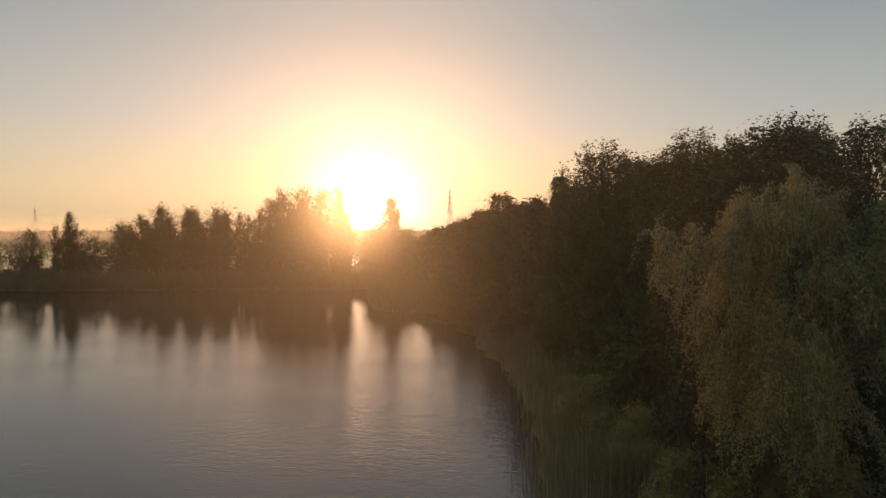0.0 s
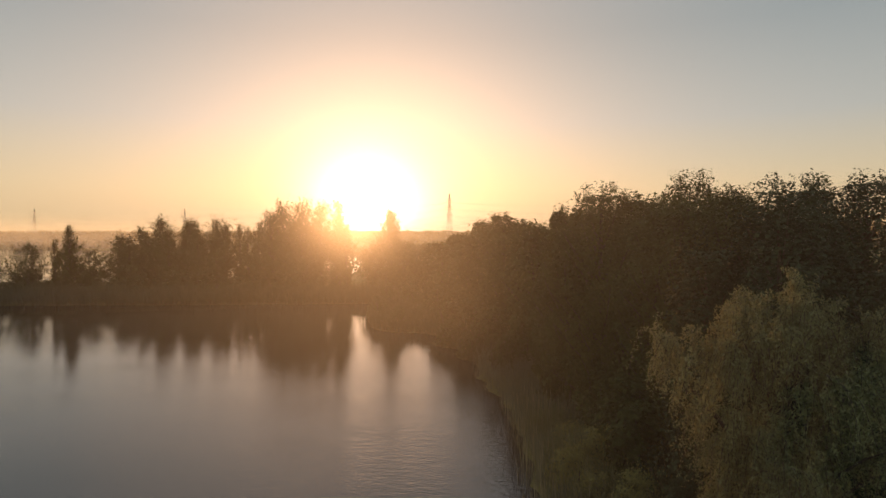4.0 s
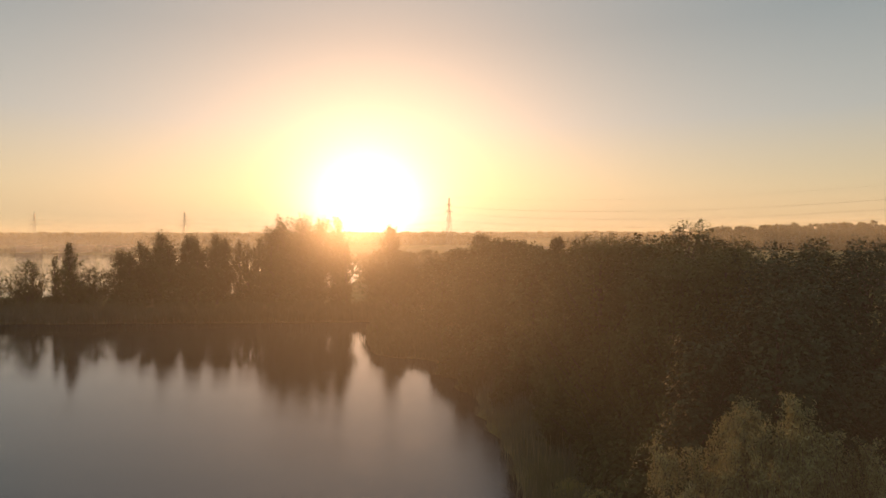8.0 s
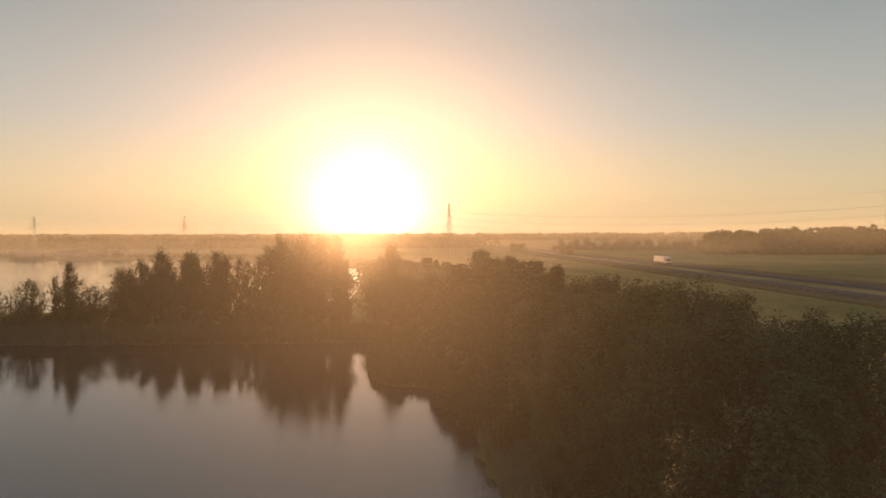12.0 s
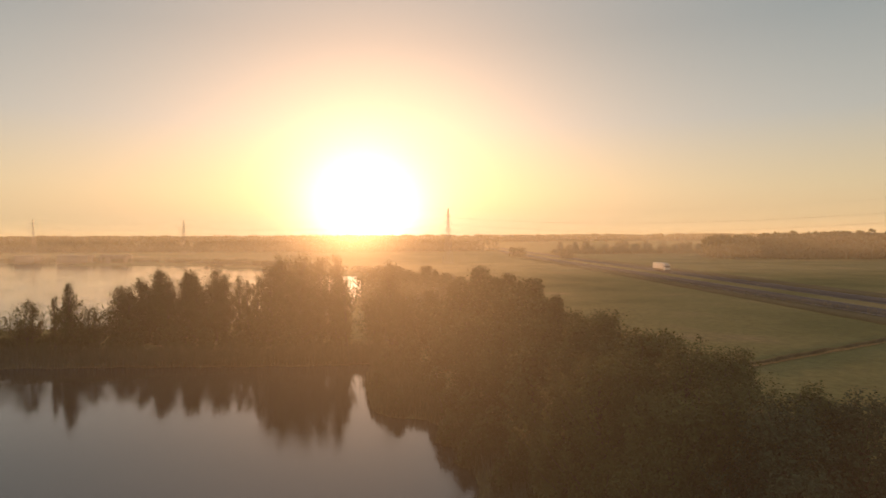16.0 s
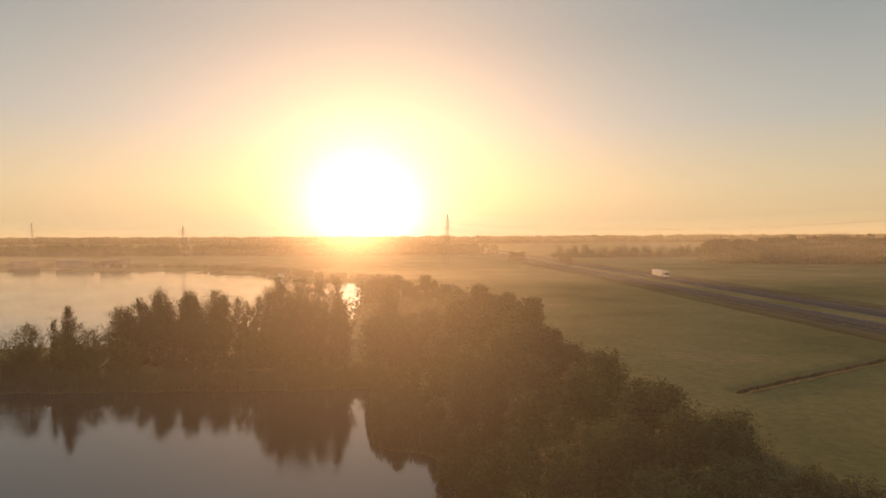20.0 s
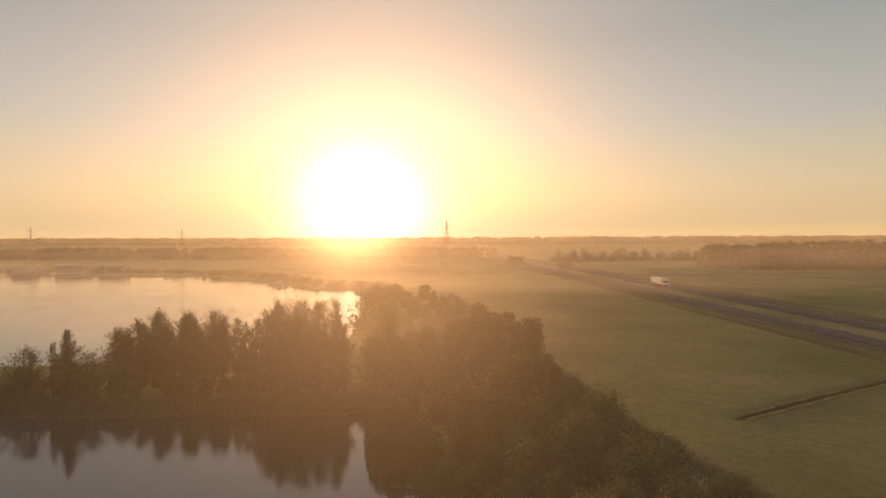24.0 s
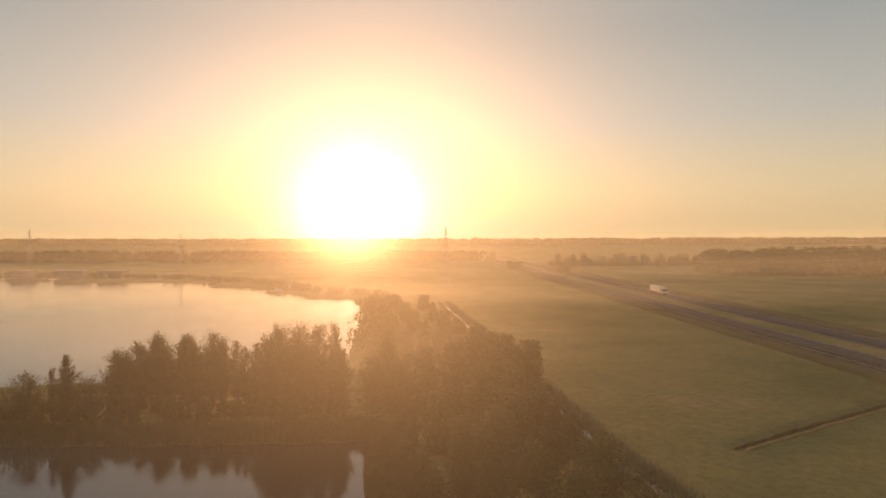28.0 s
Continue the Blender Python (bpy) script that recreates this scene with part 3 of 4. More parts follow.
# ---------------------------------------------------------------- reeds and undergrowth
def blades(name, x, y, height, width, seed, mat, label, bend=0.35):
    """Upright bent blades, one strip of two faces each."""
    rng = np.random.default_rng(seed)
    n = len(x)
    z = np.maximum(ground_height(x, y), -0.25) - 0.05
    a = rng.uniform(0, 2 * math.pi, n)
    h = height * rng.uniform(0.6, 1.15, n) * (1 + 0.22 * wob(x * 0.7, y * 0.7 + 3))
    b = bend * h * rng.uniform(0.1, 1, n)
    wdt = width * rng.uniform(0.6, 1.2, n)
    dx, dy = np.cos(a), np.sin(a)
    rows = []
    for q, wq in ((0.0, 0.7), (0.55, 1.0), (1.0, 0.12)):
        px, py, pz = x + dx * b * q * q, y + dy * b * q * q, z + h * q
        rows.append((np.stack([px - dy * wdt * wq, py + dx * wdt * wq, pz], 1), np.stack([px + dy * wdt * wq, py - dx * wdt * wq, pz], 1)))
    V = np.stack([rows[0][0], rows[0][1], rows[1][0], rows[1][1], rows[2][0], rows[2][1]], 1).reshape(-1, 3)
    i = np.arange(n)[:, None] * 6
    F = np.concatenate([i + np.array([[0, 1, 3, 2]]), i + np.array([[2, 3, 5, 4]])])
    return tagged(new(name, mesh_of(name, V, F, mat)), label, "reeds", kind="stuff")


def scatter(n, x0, y0, x1, y1, seed, test):
    rng = np.random.default_rng(seed)
    x, y = rng.uniform(x0, x1, n), rng.uniform(y0, y1, n)
    k = test(x, y)
    return x[k], y[k]


def shore(lo, hi, poly=NEAR_SHORE):
    def test(x, y):
        d = polygon_distance(x, y, poly) + 0.7 * wob(x, y) * 0.8
        return (d > lo) & (d < hi)
    return test


x, y = scatter(34000, 0, 5, 12, 48, 1, shore(-0.6, 4.4))
blades("bank_reeds", x, y, 1.15, 0.012, 2, MAT_REED, "tall green and straw reeds along the near bank")
MAT_SEDGE = leaf_material("sedge_blade", (0.100, 0.105, 0.045), (0.240, 0.225, 0.095), 0.30, 0.12)
MAT_STRAW = leaf_material("straw_stalk", (0.200, 0.180, 0.090), (0.420, 0.370, 0.210), 0.30)
x, y = scatter(4500, 0, 5, 12, 34, 31, shore(-1.1, 4.6))
blades("straw_stalks", x, y, 1.7, 0.008, 32, MAT_STRAW, "pale dry reed stalks standing in the green reeds", 0.18)
rng = np.random.default_rng(41)
for px, py, pr in ((5.5, 24.6, 1.3), (6.0, 20.6, 1.4), (7.0, 18.0, 1.2), (5.0, 28.4, 1.0), (5.2, 17.2, 0.8)):
    x, y = px + rng.normal(0, pr * 0.5, 1100), py + rng.normal(0, pr * 0.7, 1100)
    blades("sedge_tussock", x, y, 1.35, 0.018, int(px * 10 + py), MAT_SEDGE, "yellowish tussock of arching sedge among the reeds", 0.95)
x, y = scatter(38000, -14, 46, 6, 92, 3, shore(-0.9, 5.5))
blades("cove_reeds", x, y, 1.5, 0.030, 4, MAT_FAR_REED, "dull reed bed round the cove")
x, y = scatter(44000, -125, 82, -9, 93, 5, shore(-1.0, 4.6))
blades("far_bank_reeds", x, y, 2.1, 0.036, 6, MAT_FAR_REED, "dark reed belt on the far bank")


def bush(x, y, height, radius, seed, leaf, group):
    return tree("bush", x, y, height, radius, "round", seed, MAT_BUSH, "low rounded bush among the trees", leaf=leaf * 1.15, cover=0.9, base=0.02, clump=0.42, category="bush", group=group, stems=3, wood=3)


rng = np.random.default_rng(77)
for i in range(46):
    x = -118 + i * 2.35 + rng.uniform(-0.8, 0.8)
    if -16 < x < -12:
        continue
    bush(x, rng.uniform(92.5, 100), rng.uniform(2.2, 3.6) * (1.2 if x > -57 else 0.65), rng.uniform(1.5, 2.3), 600 + i, 0.26, "bushes between the lakes")
for x, y, hh, r, sd in ((-51.0, 101.5, 3.2, 2.3, 691), (-47.2, 100.5, 3.0, 2.1, 692), (-54.2, 100.0, 2.8, 2.0, 693)):
    bush(x, y, hh, r, sd, 0.26, "bushes between the lakes")
for i in range(34):
    y = 12 + i * 3.1
    x0 = float(np.interp(y, [8, 17, 30, 40, 48, 56, 63, 76, 87, 130], [2.6, 3, 3.6, 3, 0.9, -1, -5, -8, -9, -12]))
    bush(x0 + rng.uniform(3.2, 5.2), y, rng.uniform(2.2, 4.2), rng.uniform(1.3, 2.0), 700 + i, 0.12 if y < 30 else 0.2, "bushes along the bank")

MAT_WEED = leaf_material("yellow_weed", (0.150, 0.150, 0.050), (0.380, 0.330, 0.105), 0.35, 0.14)
for i, (x, y) in enumerate(((7.0, 22.0), (6.3, 19.2), (6.9, 16.4), (5.4, 20.6), (5.9, 15.2), (7.9, 19.4), (5.2, 17.6), (6.2, 23.6), (5.0, 13.6), (5.6, 26.2), (6.6, 13.4), (4.9, 22.6), (6.1, 17.3), (5.3, 11.8))):
    hh, r, sd = (1.5, 2.1, 1.8)[i % 3], (0.8, 1.05, 0.9, 1.2)[i % 4], 811 + i
    tree("weed_clump", x, y, hh, r, "round", sd, MAT_WEED, "clump of yellowish tall weeds among the reeds", leaf=0.055, cover=0.6, base=0.02, clump=0.30, category="weeds", group="weeds on the bank", stems=4)
for x, y, hh, r, sd in ((0.6, 53.2, 2.6, 1.5, 801), (1.9, 48.2, 2.2, 1.2, 802), (-7.2, 80.0, 3.4, 1.7, 803), (-7.6, 70.0, 2.8, 1.5, 804), (-4.6, 62.6, 2.4, 1.4, 805), (4.4, 42.5, 2.6, 1.4, 806)):
    tree("overhanging_bush", x, y, hh, r, "oval", sd, MAT_BUSH, "dark bush leaning out over the water", leaf=0.13, cover=0.9, base=0.02, clump=0.34, category="bush", group="bushes at the waterline", stems=4)

# ---------------------------------------------------------------- far woods
def wood(name, line, depth, height, n, seed, label, size=3.2, leaf=1.0, per=64):
    """A far wood: many crowns of leaf clumps along a line, joined."""
    rng = np.random.default_rng(seed)
    p = np.asarray(line, float)
    s = np.r_[0, np.cumsum(np.linalg.norm(np.diff(p, axis=0), axis=1))]
    t = rng.uniform(0, s[-1], n)
    x, y = np.interp(t, s, p[:, 0]) + rng.normal(0, depth / 4, n), np.interp(t, s, p[:, 1]) + rng.uniform(0, depth, n)
    hh = height * rng.uniform(0.78, 1.04, n) * (1 + 0.07 * np.sin(t / 31 + seed) + 0.05 * np.sin(t / 11))
    th, u = rng.uniform(0, 2 * math.pi, (n, per)), rng.uniform(0.0, 1, (n, per))
    r = size * (0.1 + 0.9 * crown_profile("round", u)) * np.sqrt(rng.uniform(0.3, 1, (n, per))) * rng.uniform(0.7, 1.3, (n, 1))
    pos = np.stack([x[:, None] + r * np.cos(th), y[:, None] + r * np.sin(th), 0.4 + u * hh[:, None] * 0.97], -1).reshape(-1, 3)
    V, F = leaves(pos, leaf * rng.uniform(0.6, 1.5, n * per), rng, 1.3)
    return tagged(new(name, mesh_of(name, V, F, MAT_FAR)), label, "wood", kind="stuff")


wood("wood_right", ((234, 466), (260, 440), (320, 425), (420, 420), (560, 440)), 60, 19.4, 640, 11, "dark broad wood at the edge of the fields", 5.6, 2.0, 90)
wood("wood_left", ((-900, 690), (-500, 700), (-250, 690), (-60, 700), (40, 720)), 50, 13.0, 620, 12, "misty line of trees behind the far lake", 6.5, 2.0, 90)
rng = np.random.default_rng(13)
for i in range(26):
    tree("hedgerow_tree", 118 + i * 5.7 + rng.uniform(-2.6, 2.6), 596 + rng.uniform(-14, 14), rng.uniform(7.0, 13.0), rng.uniform(3.4, 6.4), ("dome", "oval", "round")[i % 3], 900 + i, MAT_FAR, "round hedgerow tree hazy in the far fields",
         leaf=0.75, cover=1.4, base=0.04, clump=0.33, group="hedgerow trees")
wood("field_hedge", ((112, 592), (190, 588), (275, 596)), 14, 4.5, 130, 19, "low hedge between the far fields", 3.0, 1.0)
wood("far_shore_scrub", ((-480, 440), (-300, 436), (-240, 430), (-165, 408), (-115, 370), (-82, 334), (-60, 306), (-34, 296), (-24, 262)), 10, 3.6, 260, 14, "low scrub and reeds along the far shore", 2.0, 0.7)
wood("horizon_wood", ((-3000, 2500), (-1500, 2100), (-400, 2000), (300, 1950), (900, 1950), (2000, 2100), (3200, 2500)), 300, 21.0, 1500, 15, "hazy woods on the horizon", 24.0, 9.0, 44)
wood("field_trees", ((62, 515), (70, 512)), 6, 9.0, 8, 16, "clump of trees in the far meadow", 3.5, 1.1)
wood("road_trees", ((97, 470), (104, 466)), 6, 8.0, 7, 17, "trees beside the road", 3.0, 1.1)

wood("lakeside_thicket", ((-17, 148), (-18, 175), (-20, 200), (-23, 235), (-30, 270)), 12, 5.2, 120, 18, "thicket of bushes on the bank of the far lake", 2.2, 0.5)

# ---------------------------------------------------------------- road
ROAD = ((86, 900), (94, 640), (104, 400), (112, 290), (116, 200), (122, 100), (132, -60), (150, -400))
ribbon("road_near_lane", ROAD, 5.5, 0.85, MAT_ASPHALT, "grey asphalt carriageway across the fields", "road", drop=0.6)
ribbon("road_far_lane", ROAD, 5.5, 0.85, MAT_ASPHALT, "second grey asphalt carriageway behind the verge", "road", drop=0.6, offset=19.0)
ribbon("road_verge", ROAD, 3.9, 0.79, MAT_TURF, "grass strip between the two carriageways", "verge", offset=9.5)
MAT_ROUGH = plain_material("rough_dry_grass", ((0.085, 0.076, 0.032), (0.130, 0.104, 0.050), (0.175, 0.132, 0.070)), 0.95, 0.05, 1.2, 1.0, spec=0.05, depth=0.3)
ribbon("rough_verge", ROAD[1:], 5.3, 0.80, MAT_ROUGH, "strip of rough reddish-brown grass beside the road", "verge", offset=-10.9, drop=0.4)
ribbon("outer_verge", ROAD[1:], 4.0, 0.79, MAT_ROUGH, "rough dry grass beyond the far carriageway", "verge", offset=28.6, drop=0.4)
MAT_PAINT = plain_material("road_paint", ((0.30, 0.30, 0.29), (0.40, 0.40, 0.39), (0.5, 0.5, 0.49)), 0.7, 1.0, 12.0, 0.1)
for off in (-4.9, 4.9, 14.1, 23.9):
    ribbon("edge_line", ROAD, 0.12, 0.858, MAT_PAINT, "thin white edge line on the asphalt", "road marking", offset=off)


# ---------------------------------------------------------------- grasses on the ditch banks
def along(line, n, spread, seed, clear=0.0):
    rng = np.random.default_rng(seed)
    p = np.asarray(line, float)
    s = np.r_[0, np.cumsum(np.linalg.norm(np.diff(p, axis=0), axis=1))]
    t = rng.uniform(0, s[-1], n)
    d = rng.normal(0, spread, n)
    d += clear * np.sign(d)
    return np.interp(t, s, p[:, 0]) + d * 0.8, np.interp(t, s, p[:, 1]) + d * 0.6


x, y = along(CROSS_DITCH, 9000, 0.75, 21)
blades("cross_ditch_grass", x, y, 0.65, 0.035, 22, MAT_REED, "strip of long grass along the field ditch")
x, y = along(CROSS_DITCH, 4200, 0.35, 27)
blades("ditch_edge_grass", x + 0.8, y - 1.4, 0.38, 0.035, 28, MAT_STRAW, "pale dry grass along the lip of the field ditch")
x, y = along(FIELD_DITCH, 22000, 1.1, 23, 1.25)
blades("field_ditch_grass", x, y, 1.1, 0.035, 24, MAT_REED, "rank grass on the banks of the ditch")
x, y = along(ROAD_DITCH[:6], 16000, 1.6, 25)
blades("road_ditch_grass", x, y, 0.8, 0.07, 26, MAT_REED, "dry brown grass strip before the road")


# ---------------------------------------------------------------- power line
def bar(a, b, r):
    return (np.array([a, b], float), np.array([r, r]))


def pylon(x, y, height, turn, label):
    """A lattice mast: four tapering legs with cross bracing, three pairs of arms, insulators."""
    root = tagged(new("power_pylon"), label, "pylon", "pylons of the power line")
    root.location = (x, y, float(ground_height(x, y)) - 0.1)
    root.rotation_euler[2] = turn
    w = lambda z: np.interp(z, [0, height * 0.55, height], [2.6, 0.9, 0.12])
    levels = np.linspace(0, height * 0.98, 12)
    for sx, sy in ((1, 1), (1, -1), (-1, 1), (-1, -1)):
        pts = np.array([(sx * w(z), sy * w(z), z) for z in levels])
        child("leg", mesh_of("leg", *tubes([(pts, np.full(len(pts), 0.10))], 4), MAT_STEEL), root)
    br = []
    for z0, z1 in zip(levels[:-1], levels[1:]):
        for (ax, ay), (bx, by) in (((1, 1), (1, -1)), ((1, -1), (-1, -1)), ((-1, -1), (-1, 1)), ((-1, 1), (1, 1))):
            br.append(bar((ax * w(z0), ay * w(z0), z0), (bx * w(z1), by * w(z1), z1), 0.03))
            br.append(bar((bx * w(z0), by * w(z0), z0), (ax * w(z1), ay * w(z1), z1), 0.03))
    child("bracing", mesh_of("bracing", *tubes(br, 4), MAT_STEEL), root)["kind"] = "stuff"
    ends = []
    for z, reach in ((height * 0.62, 3.6), (height * 0.74, 4.6), (height * 0.86, 3.2)):
        for s in (1, -1):
            arm = [bar((s * 0.4, k * w(z), z), (s * reach, 0, z + 0.2), 0.09) for k in (1, -1)] + [bar((s * 0.4, 0, z + 1.5), (s * reach, 0, z + 0.2), 0.07)]
            child("arm", mesh_of("arm", *tubes(arm, 4), MAT_STEEL), root)
            zz = np.linspace(0, 1.6, 12)
            child("insulator", mesh_of("insulator", *tubes([(np.stack([np.full(12, s * reach), np.zeros(12), z + 0.2 - zz], 1), np.where(np.arange(12) % 2, 0.14, 0.05))], 6), MAT_STEEL), root)
            ends.append(Vector((s * reach, 0, z - 1.4)))
    m = Matrix.Translation(root.location) @ Matrix.Rotation(turn, 4, "Z")
    return [m @ e for e in ends] + [m @ Vector((0, 0, height))]


line_turn = math.atan2(-130, 225) + math.pi / 2
masts = [pylon(x, y, hh, line_turn, lab) for x, y, hh, lab in (
    (-441, 648, 39.0, "grey steel lattice pylon beyond the far lake"), (-221, 514, 33.0, "slim steel lattice pylon behind the far shore"),
    (4.4, 384, 36.6, "steel lattice pylon standing in the sunrise haze"), (232, 254, 37.0, "steel lattice pylon beside the road"))]


def wire(a, b, sag):
    q = np.linspace(0, 1, 25)[:, None]
    pts = np.array(a) * (1 - q) + np.array(b) * q - np.array([0, 0, 1]) * sag * 4 * q * (1 - q)
    ob = new("power_cable", mesh_of("power_cable", *tubes([(pts, np.full(25, 0.02))], 4), MAT_STEEL))
    tagged(ob, "thin sagging power cable between two pylons", "cable", "cables of the power line")


for left, right in zip(masts[:-1], masts[1:]):
    for a, b in zip(left, right):
        wire(a, b, 5.5)


# ---------------------------------------------------------------- sheds, jetty, lorry
def box_bm(w, d, h, bevel=0.0):
    bm = bmesh.new()
    bmesh.ops.create_cube(bm, size=1.0)
    for v in bm.verts:
        v.co = Vector((v.co.x * w, v.co.y * d, (v.co.z + 0.5) * h))
    if bevel:
        bmesh.ops.bevel(bm, geom=bm.edges[:], offset=bevel, segments=2, affect="EDGES", profile=0.6)
    return bm


def moved(bm, x=0, y=0, z=0):
    bmesh.ops.translate(bm, verts=bm.verts[:], vec=(x, y, z))
    return bm


MAT_SHED = plain_material("shed_cladding", ((0.22, 0.17, 0.14), (0.28, 0.22, 0.18), (0.34, 0.27, 0.22)), 0.7, 0.3, 5.0, 0.2)
MAT_ROOF = plain_material("shed_roof", ((0.10, 0.10, 0.10), (0.15, 0.14, 0.14), (0.19, 0.18, 0.17)), 0.7, 0.3, 5.0, 0.2)
MAT_WHITE = plain_material("white_panel", ((0.50, 0.50, 0.49), (0.58, 0.58, 0.57), (0.64, 0.64, 0.63)), 0.5, 0.4, 4.0, 0.05)
MAT_DARK = plain_material("dark_plastic", ((0.015, 0.015, 0.016), (0.025, 0.025, 0.026), (0.04, 0.04, 0.04)), 0.5, 2.0, 20.0, 0.1)
MAT_RUBBER = plain_material("rubber", ((0.012, 0.012, 0.012), (0.02, 0.02, 0.02), (0.03, 0.03, 0.03)), 0.85, 3.0, 30.0, 0.2)
MAT_GLASS = plain_material("cab_glass", ((0.01, 0.012, 0.014), (0.014, 0.016, 0.018), (0.02, 0.022, 0.024)), 0.06, 1.0, 10.0, 0.0, spec=0.6)


def shed(x, y, w, d, h):
    root = tagged(new("shed"), "long flat-roofed brown shed on the far shore", "shed", "sheds on the far shore")
    root.location = (x, y, float(ground_height(x, y)) - 0.1)
    part("wall", box_bm(w, d, h - 0.35), MAT_SHED, root)
    part("roof", moved(box_bm(w + 0.8, d + 0.8, 0.35, 0.04), z=h - 0.35), MAT_ROOF, root)
    n = int(w // 5)
    for k in range(n):
        part("door", moved(box_bm(3.2, 0.12, h * 0.62, 0.02), (k - (n - 1) / 2) * 5, -d / 2 - 0.05, 0.05), MAT_SHED, root)


shed(-302, 438, 14, 9, 5.2)
shed(-266, 436, 22, 9, 5.4)
shed(-236, 435, 18, 9, 5.4)

jetty = tagged(new("jetty"), "small pale wooden jetty with a hut on the far shore", "jetty")
jetty.location = (-87.5, 324, 0.0)
for k in range(14):
    part("plank", moved(box_bm(0.42, 2.4, 0.08), -3 + k * 0.45, 0, 0.55), MAT_WHITE, jetty)
for k in (-2.8, 0, 2.8):
    for s in (-1.0, 1.0):
        part("post", moved(box_bm(0.16, 0.16, 1.5), k, s, -0.9), MAT_BARK, jetty)
part("hut_wall", moved(box_bm(3.0, 2.0, 1.7), 0.6, 0.1, 0.63), MAT_WHITE, jetty)
part("hut_roof", moved(box_bm(3.4, 2.4, 0.14, 0.03), 0.6, 0.1, 2.33), MAT_ROOF, jetty)


def cylinder_bm(r, w, seg=20):
    bm = bmesh.new()
    bmesh.ops.create_cone(bm, cap_ends=True, segments=seg, radius1=r, radius2=r, depth=w)
    bmesh.ops.rotate(bm, verts=bm.verts[:], cent=(0, 0, 0), matrix=Matrix.Rotation(radians(90), 3, "Y"))
    return bm


def lorry(x, y, turn):
    """An articulated lorry, its cab towards -y."""
    root = tagged(new("lorry"), "white box-trailer lorry on the grey road", "lorry")
    root.location = (x, y, 0.85)
    root.rotation_euler[2] = turn
    part("trailer_box", moved(box_bm(2.55, 12.6, 2.75, 0.04), 0, 2.0, 1.2), MAT_WHITE, root)
    part("chassis", moved(box_bm(1.1, 15.2, 0.28), 0, 0.9, 0.85), MAT_DARK, root)
    cab = moved(box_bm(2.45, 2.2, 2.9, 0.16), 0, -6.0, 0.65)
    for v in cab.verts:
        if v.co.z > 2.2 and v.co.y < -6.5:
            v.co.y += 0.35
    cab = part("cab", cab, MAT_WHITE, root)
    part("windscreen", moved(box_bm(2.1, 0.06, 0.95, 0.02), 0, -6.98, 1.9), MAT_GLASS, cab)
    part("bumper", moved(box_bm(2.46, 0.25, 0.55, 0.06), 0, -7.1, 0.45), MAT_DARK, cab)
    for s in (-1, 1):
        part("side_window", moved(box_bm(0.05, 1.0, 0.8, 0.02), s * 1.22, -6.2, 2.0), MAT_GLASS, cab)
        part("headlight", moved(box_bm(0.35, 0.06, 0.2, 0.02), s * 0.9, -7.2, 0.85), MAT_WHITE, cab)
        part("side_skirt", moved(box_bm(0.06, 4.6, 0.6), s * 1.2, -0.6, 0.55), MAT_DARK, root)
        for yy in (-5.9, -2.9, 4.2, 5.5, 6.8):
            tyre = part("wheel", moved(cylinder_bm(0.5, 0.32), s * 1.05, yy, 0.5), MAT_RUBBER, root)
            part("rim", moved(cylinder_bm(0.27, 0.02, 14), s * 1.22, yy, 0.5), MAT_STEEL, tyre)


lorry(110.6, 300, radians(2.5))


# ---------------------------------------------------------------- sheets for morning mist, distance haze and glare
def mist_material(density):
    """See-through sheet standing in for mist and distance haze: mostly clear, the rest scatters the light that falls
    through it; denser low down, fading out above.
    """
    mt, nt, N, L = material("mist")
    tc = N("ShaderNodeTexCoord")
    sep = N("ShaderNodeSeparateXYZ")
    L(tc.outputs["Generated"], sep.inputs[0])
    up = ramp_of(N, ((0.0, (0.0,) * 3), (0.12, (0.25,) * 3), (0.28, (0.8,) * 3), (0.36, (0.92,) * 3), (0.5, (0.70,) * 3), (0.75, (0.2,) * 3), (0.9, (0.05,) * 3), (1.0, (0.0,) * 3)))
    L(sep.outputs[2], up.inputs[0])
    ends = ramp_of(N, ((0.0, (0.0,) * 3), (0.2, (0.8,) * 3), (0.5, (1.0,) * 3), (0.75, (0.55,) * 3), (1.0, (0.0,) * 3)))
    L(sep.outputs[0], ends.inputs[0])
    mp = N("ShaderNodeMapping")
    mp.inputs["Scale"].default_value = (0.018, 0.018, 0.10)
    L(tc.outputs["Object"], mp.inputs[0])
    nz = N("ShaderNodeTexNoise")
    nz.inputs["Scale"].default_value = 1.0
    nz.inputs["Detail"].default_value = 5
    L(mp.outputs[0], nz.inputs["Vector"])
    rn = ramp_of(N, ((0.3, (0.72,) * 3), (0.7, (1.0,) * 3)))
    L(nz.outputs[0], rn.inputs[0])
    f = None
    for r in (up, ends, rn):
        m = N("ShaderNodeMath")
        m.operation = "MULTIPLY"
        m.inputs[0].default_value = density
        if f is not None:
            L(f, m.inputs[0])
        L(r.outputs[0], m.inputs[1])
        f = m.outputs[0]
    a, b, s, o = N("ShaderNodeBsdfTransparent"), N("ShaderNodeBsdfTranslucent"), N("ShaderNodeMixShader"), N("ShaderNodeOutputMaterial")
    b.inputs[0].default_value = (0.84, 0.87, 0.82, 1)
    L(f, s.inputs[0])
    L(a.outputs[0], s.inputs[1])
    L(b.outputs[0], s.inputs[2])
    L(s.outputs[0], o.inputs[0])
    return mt


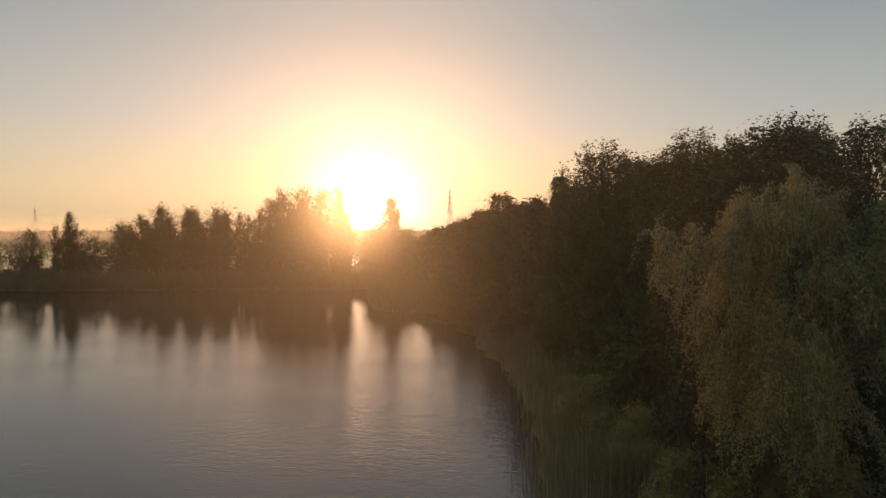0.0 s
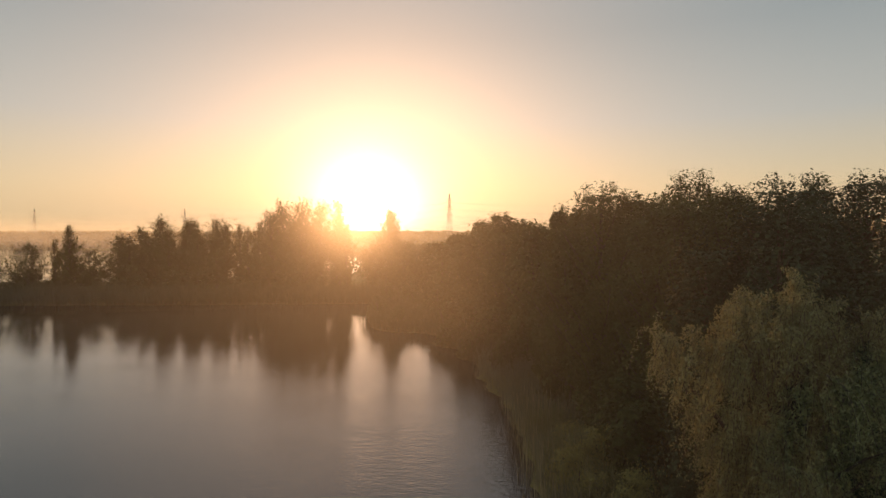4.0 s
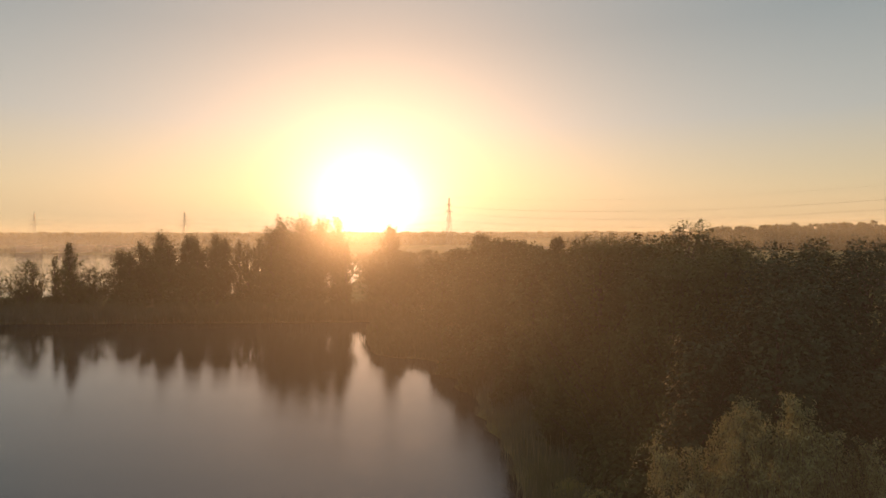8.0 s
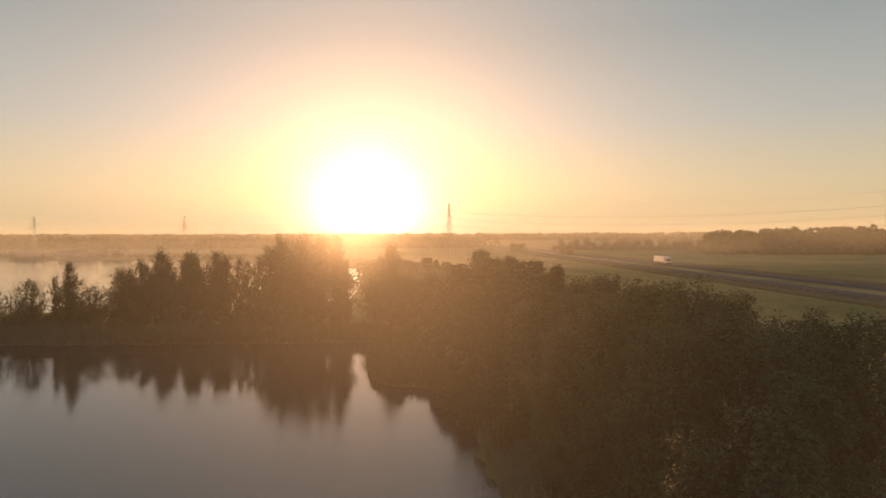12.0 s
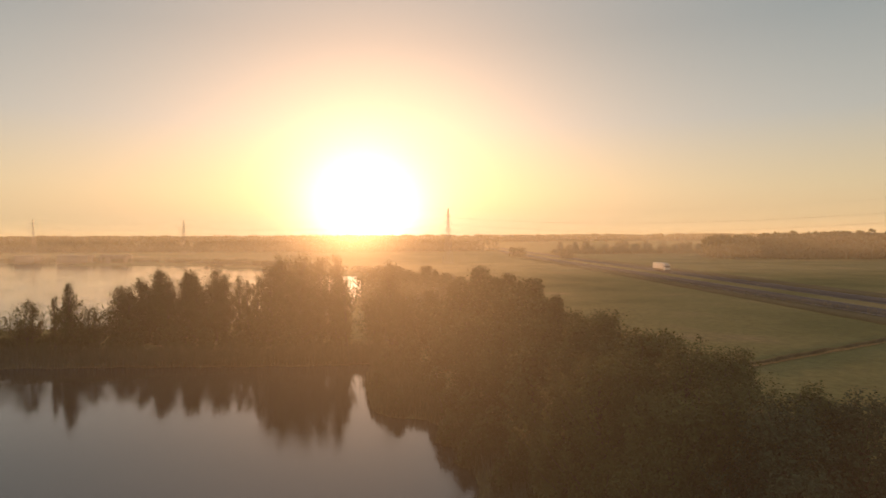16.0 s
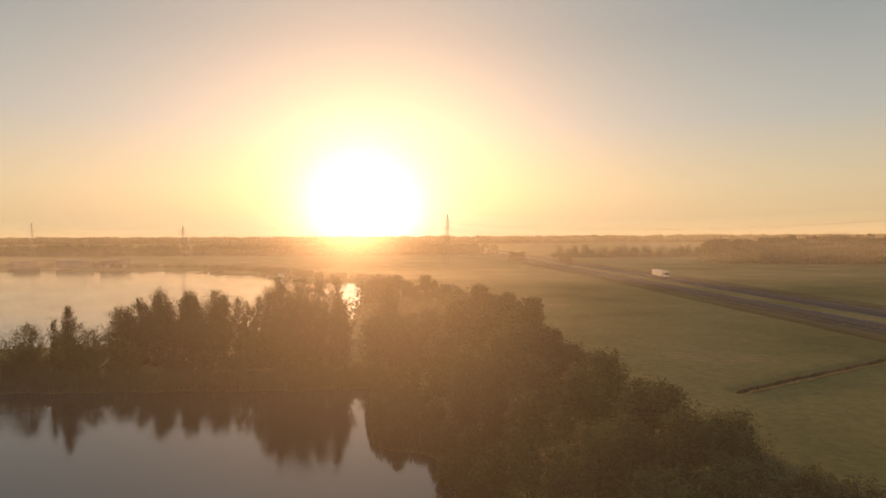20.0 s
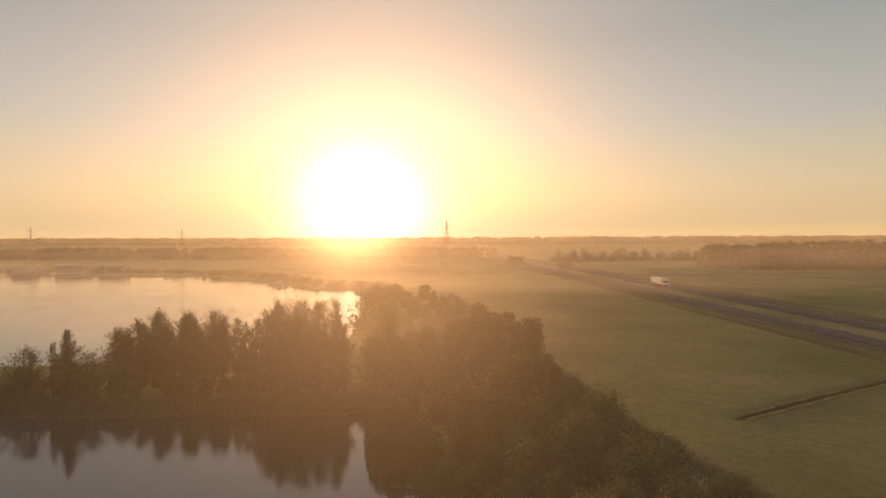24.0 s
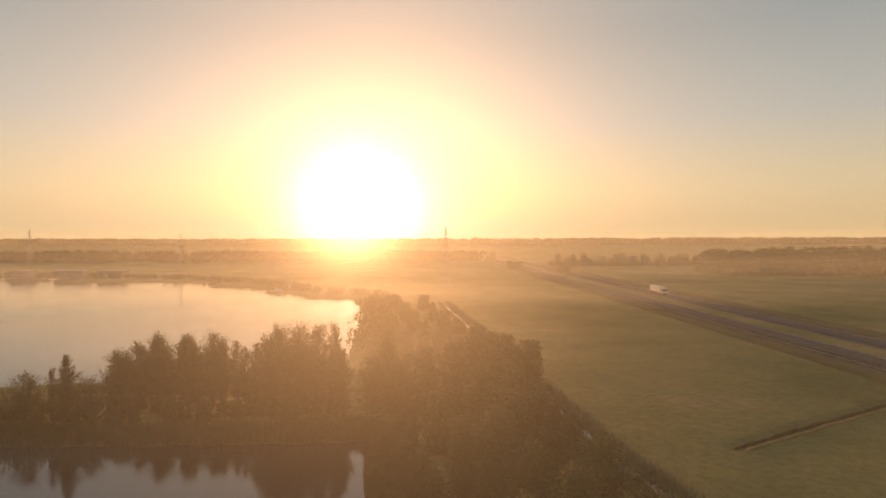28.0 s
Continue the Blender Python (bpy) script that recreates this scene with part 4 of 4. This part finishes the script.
def mist_haze_sheet(y, x0, x1, height, density, seed):
    """An upright see-through sheet in place of mist and far haze, gently waved along its length."""
    xs, zs = np.linspace(x0, x1, 81), np.linspace(0.0, 1.0, 9)
    X, Z = np.meshgrid(xs, zs, indexing="ij")
    q = (xs - x0) / (x1 - x0)
    crest = np.full(len(q), height)
    Y = y * 0.04 * np.sin(X / (x1 - x0) * 9 + seed) + 0.35 * height * Z
    V = np.stack([X, Y, 0.2 + Z * crest[:, None]], -1).reshape(-1, 3)
    i, j = np.meshgrid(np.arange(80), np.arange(8), indexing="ij")
    F = np.stack([i * 9 + j, (i + 1) * 9 + j, (i + 1) * 9 + j + 1, i * 9 + j + 1], -1).reshape(-1, 4)
    ob = new("mist_haze_sheet", mesh_of("mist_haze_sheet", V, F, mist_material(density), True))
    ob.location = (0, y, 0)
    tagged(ob, "thin upright sheet standing in for morning mist and distance haze", "mist", kind="stuff")


def glare_haze_material(density):
    """Veil sheet standing in for haze and lens glare: mostly clear, the rest sends light on, part in a forward lobe and
    part every way; densest some thirty metres up, so the glare grows as the camera climbs.
    """
    mt, nt, N, L = material("haze")
    tc = N("ShaderNodeTexCoord")
    sep = N("ShaderNodeSeparateXYZ")
    L(tc.outputs["Generated"], sep.inputs[0])
    up = ramp_of(N, ((0.0, (0.18,) * 3), (0.11, (0.39,) * 3), (0.15, (0.39,) * 3), (0.23, (0.48,) * 3), (0.32, (0.66,) * 3), (0.375, (0.95,) * 3), (0.45, (1.0,) * 3), (0.6, (0.6,) * 3), (1.0, (0.0,) * 3)))
    L(sep.outputs[2], up.inputs[0])
    ends = ramp_of(N, ((0.0, (0.0,) * 3), (0.14, (1.0,) * 3), (0.86, (1.0,) * 3), (1.0, (0.0,) * 3)))
    L(sep.outputs[0], ends.inputs[0])
    f = density
    for r in (up, ends):
        m = N("ShaderNodeMath")
        m.operation = "MULTIPLY"
        if isinstance(f, float):
            m.inputs[0].default_value = f
        else:
            L(f, m.inputs[0])
        L(r.outputs[0], m.inputs[1])
        f = m.outputs[0]
    a, b, s, o = N("ShaderNodeBsdfTransparent"), N("ShaderNodeBsdfRefraction"), N("ShaderNodeMixShader"), N("ShaderNodeOutputMaterial")
    b.inputs["Color"].default_value = (0.95, 0.95, 0.95, 1)
    b.inputs["Roughness"].default_value = 1.0
    b.inputs["IOR"].default_value = 1.33
    d, both = N("ShaderNodeBsdfTranslucent"), N("ShaderNodeMixShader")
    d.inputs[0].default_value = (0.95, 0.95, 0.95, 1)
    both.inputs[0].default_value = 0.41
    # a tighter lobe for the bloom round the sun
    near, fwd = N("ShaderNodeBsdfRefraction"), N("ShaderNodeMixShader")
    near.inputs["Color"].default_value = (0.95, 0.95, 0.95, 1)
    near.inputs["Roughness"].default_value = 0.46
    near.inputs["IOR"].default_value = 1.33
    fwd.inputs[0].default_value = 0.26
    L(b.outputs[0], fwd.inputs[1])
    L(near.outputs[0], fwd.inputs[2])
    L(fwd.outputs[0], both.inputs[1])
    L(d.outputs[0], both.inputs[2])
    L(f, s.inputs[0])
    L(a.outputs[0], s.inputs[1])
    L(both.outputs[0], s.inputs[2])
    L(s.outputs[0], o.inputs[0])
    return mt


def glare_haze_sheet(y, x0, x1, height, density):
    """A tall, very thin upright sheet, added ahead of the camera to veil the view with haze and glare."""
    V = [(x0, 0, 0.1), (x1, 0, 0.1), (x1, 0, height), (x0, 0, height)]
    ob = new("haze", mesh_of("haze", V, [(0, 1, 2, 3)], glare_haze_material(density)))
    ob.location = (0, y, 0)
    tagged(ob, "thin upright sheet before the camera, standing in for haze and lens glare", "haze", kind="stuff")


# two sheets added just ahead of the camera, for haze and lens glare
glare_haze_sheet(3.5, -40, 40, 80, 0.039)
glare_haze_sheet(8.5, -60, 60, 80, 0.037)
# upright sheets in place of low mist, the tall ones for haze over distance
mist_haze_sheet(80, -120, -26, 5, 0.20, 10)
mist_haze_sheet(121, -92, 30, 14, 0.20, 12)
mist_haze_sheet(240, -420, 230, 16, 0.26, 2)
mist_haze_sheet(322, -460, -40, 20, 0.34, 20)
mist_haze_sheet(408, -640, 420, 20, 0.22, 4)
mist_haze_sheet(286, 20, 460, 46, 0.25, 14)
mist_haze_sheet(570, -1000, 900, 34, 0.22, 5)
mist_haze_sheet(1100, -2300, 2300, 62, 0.30, 7)
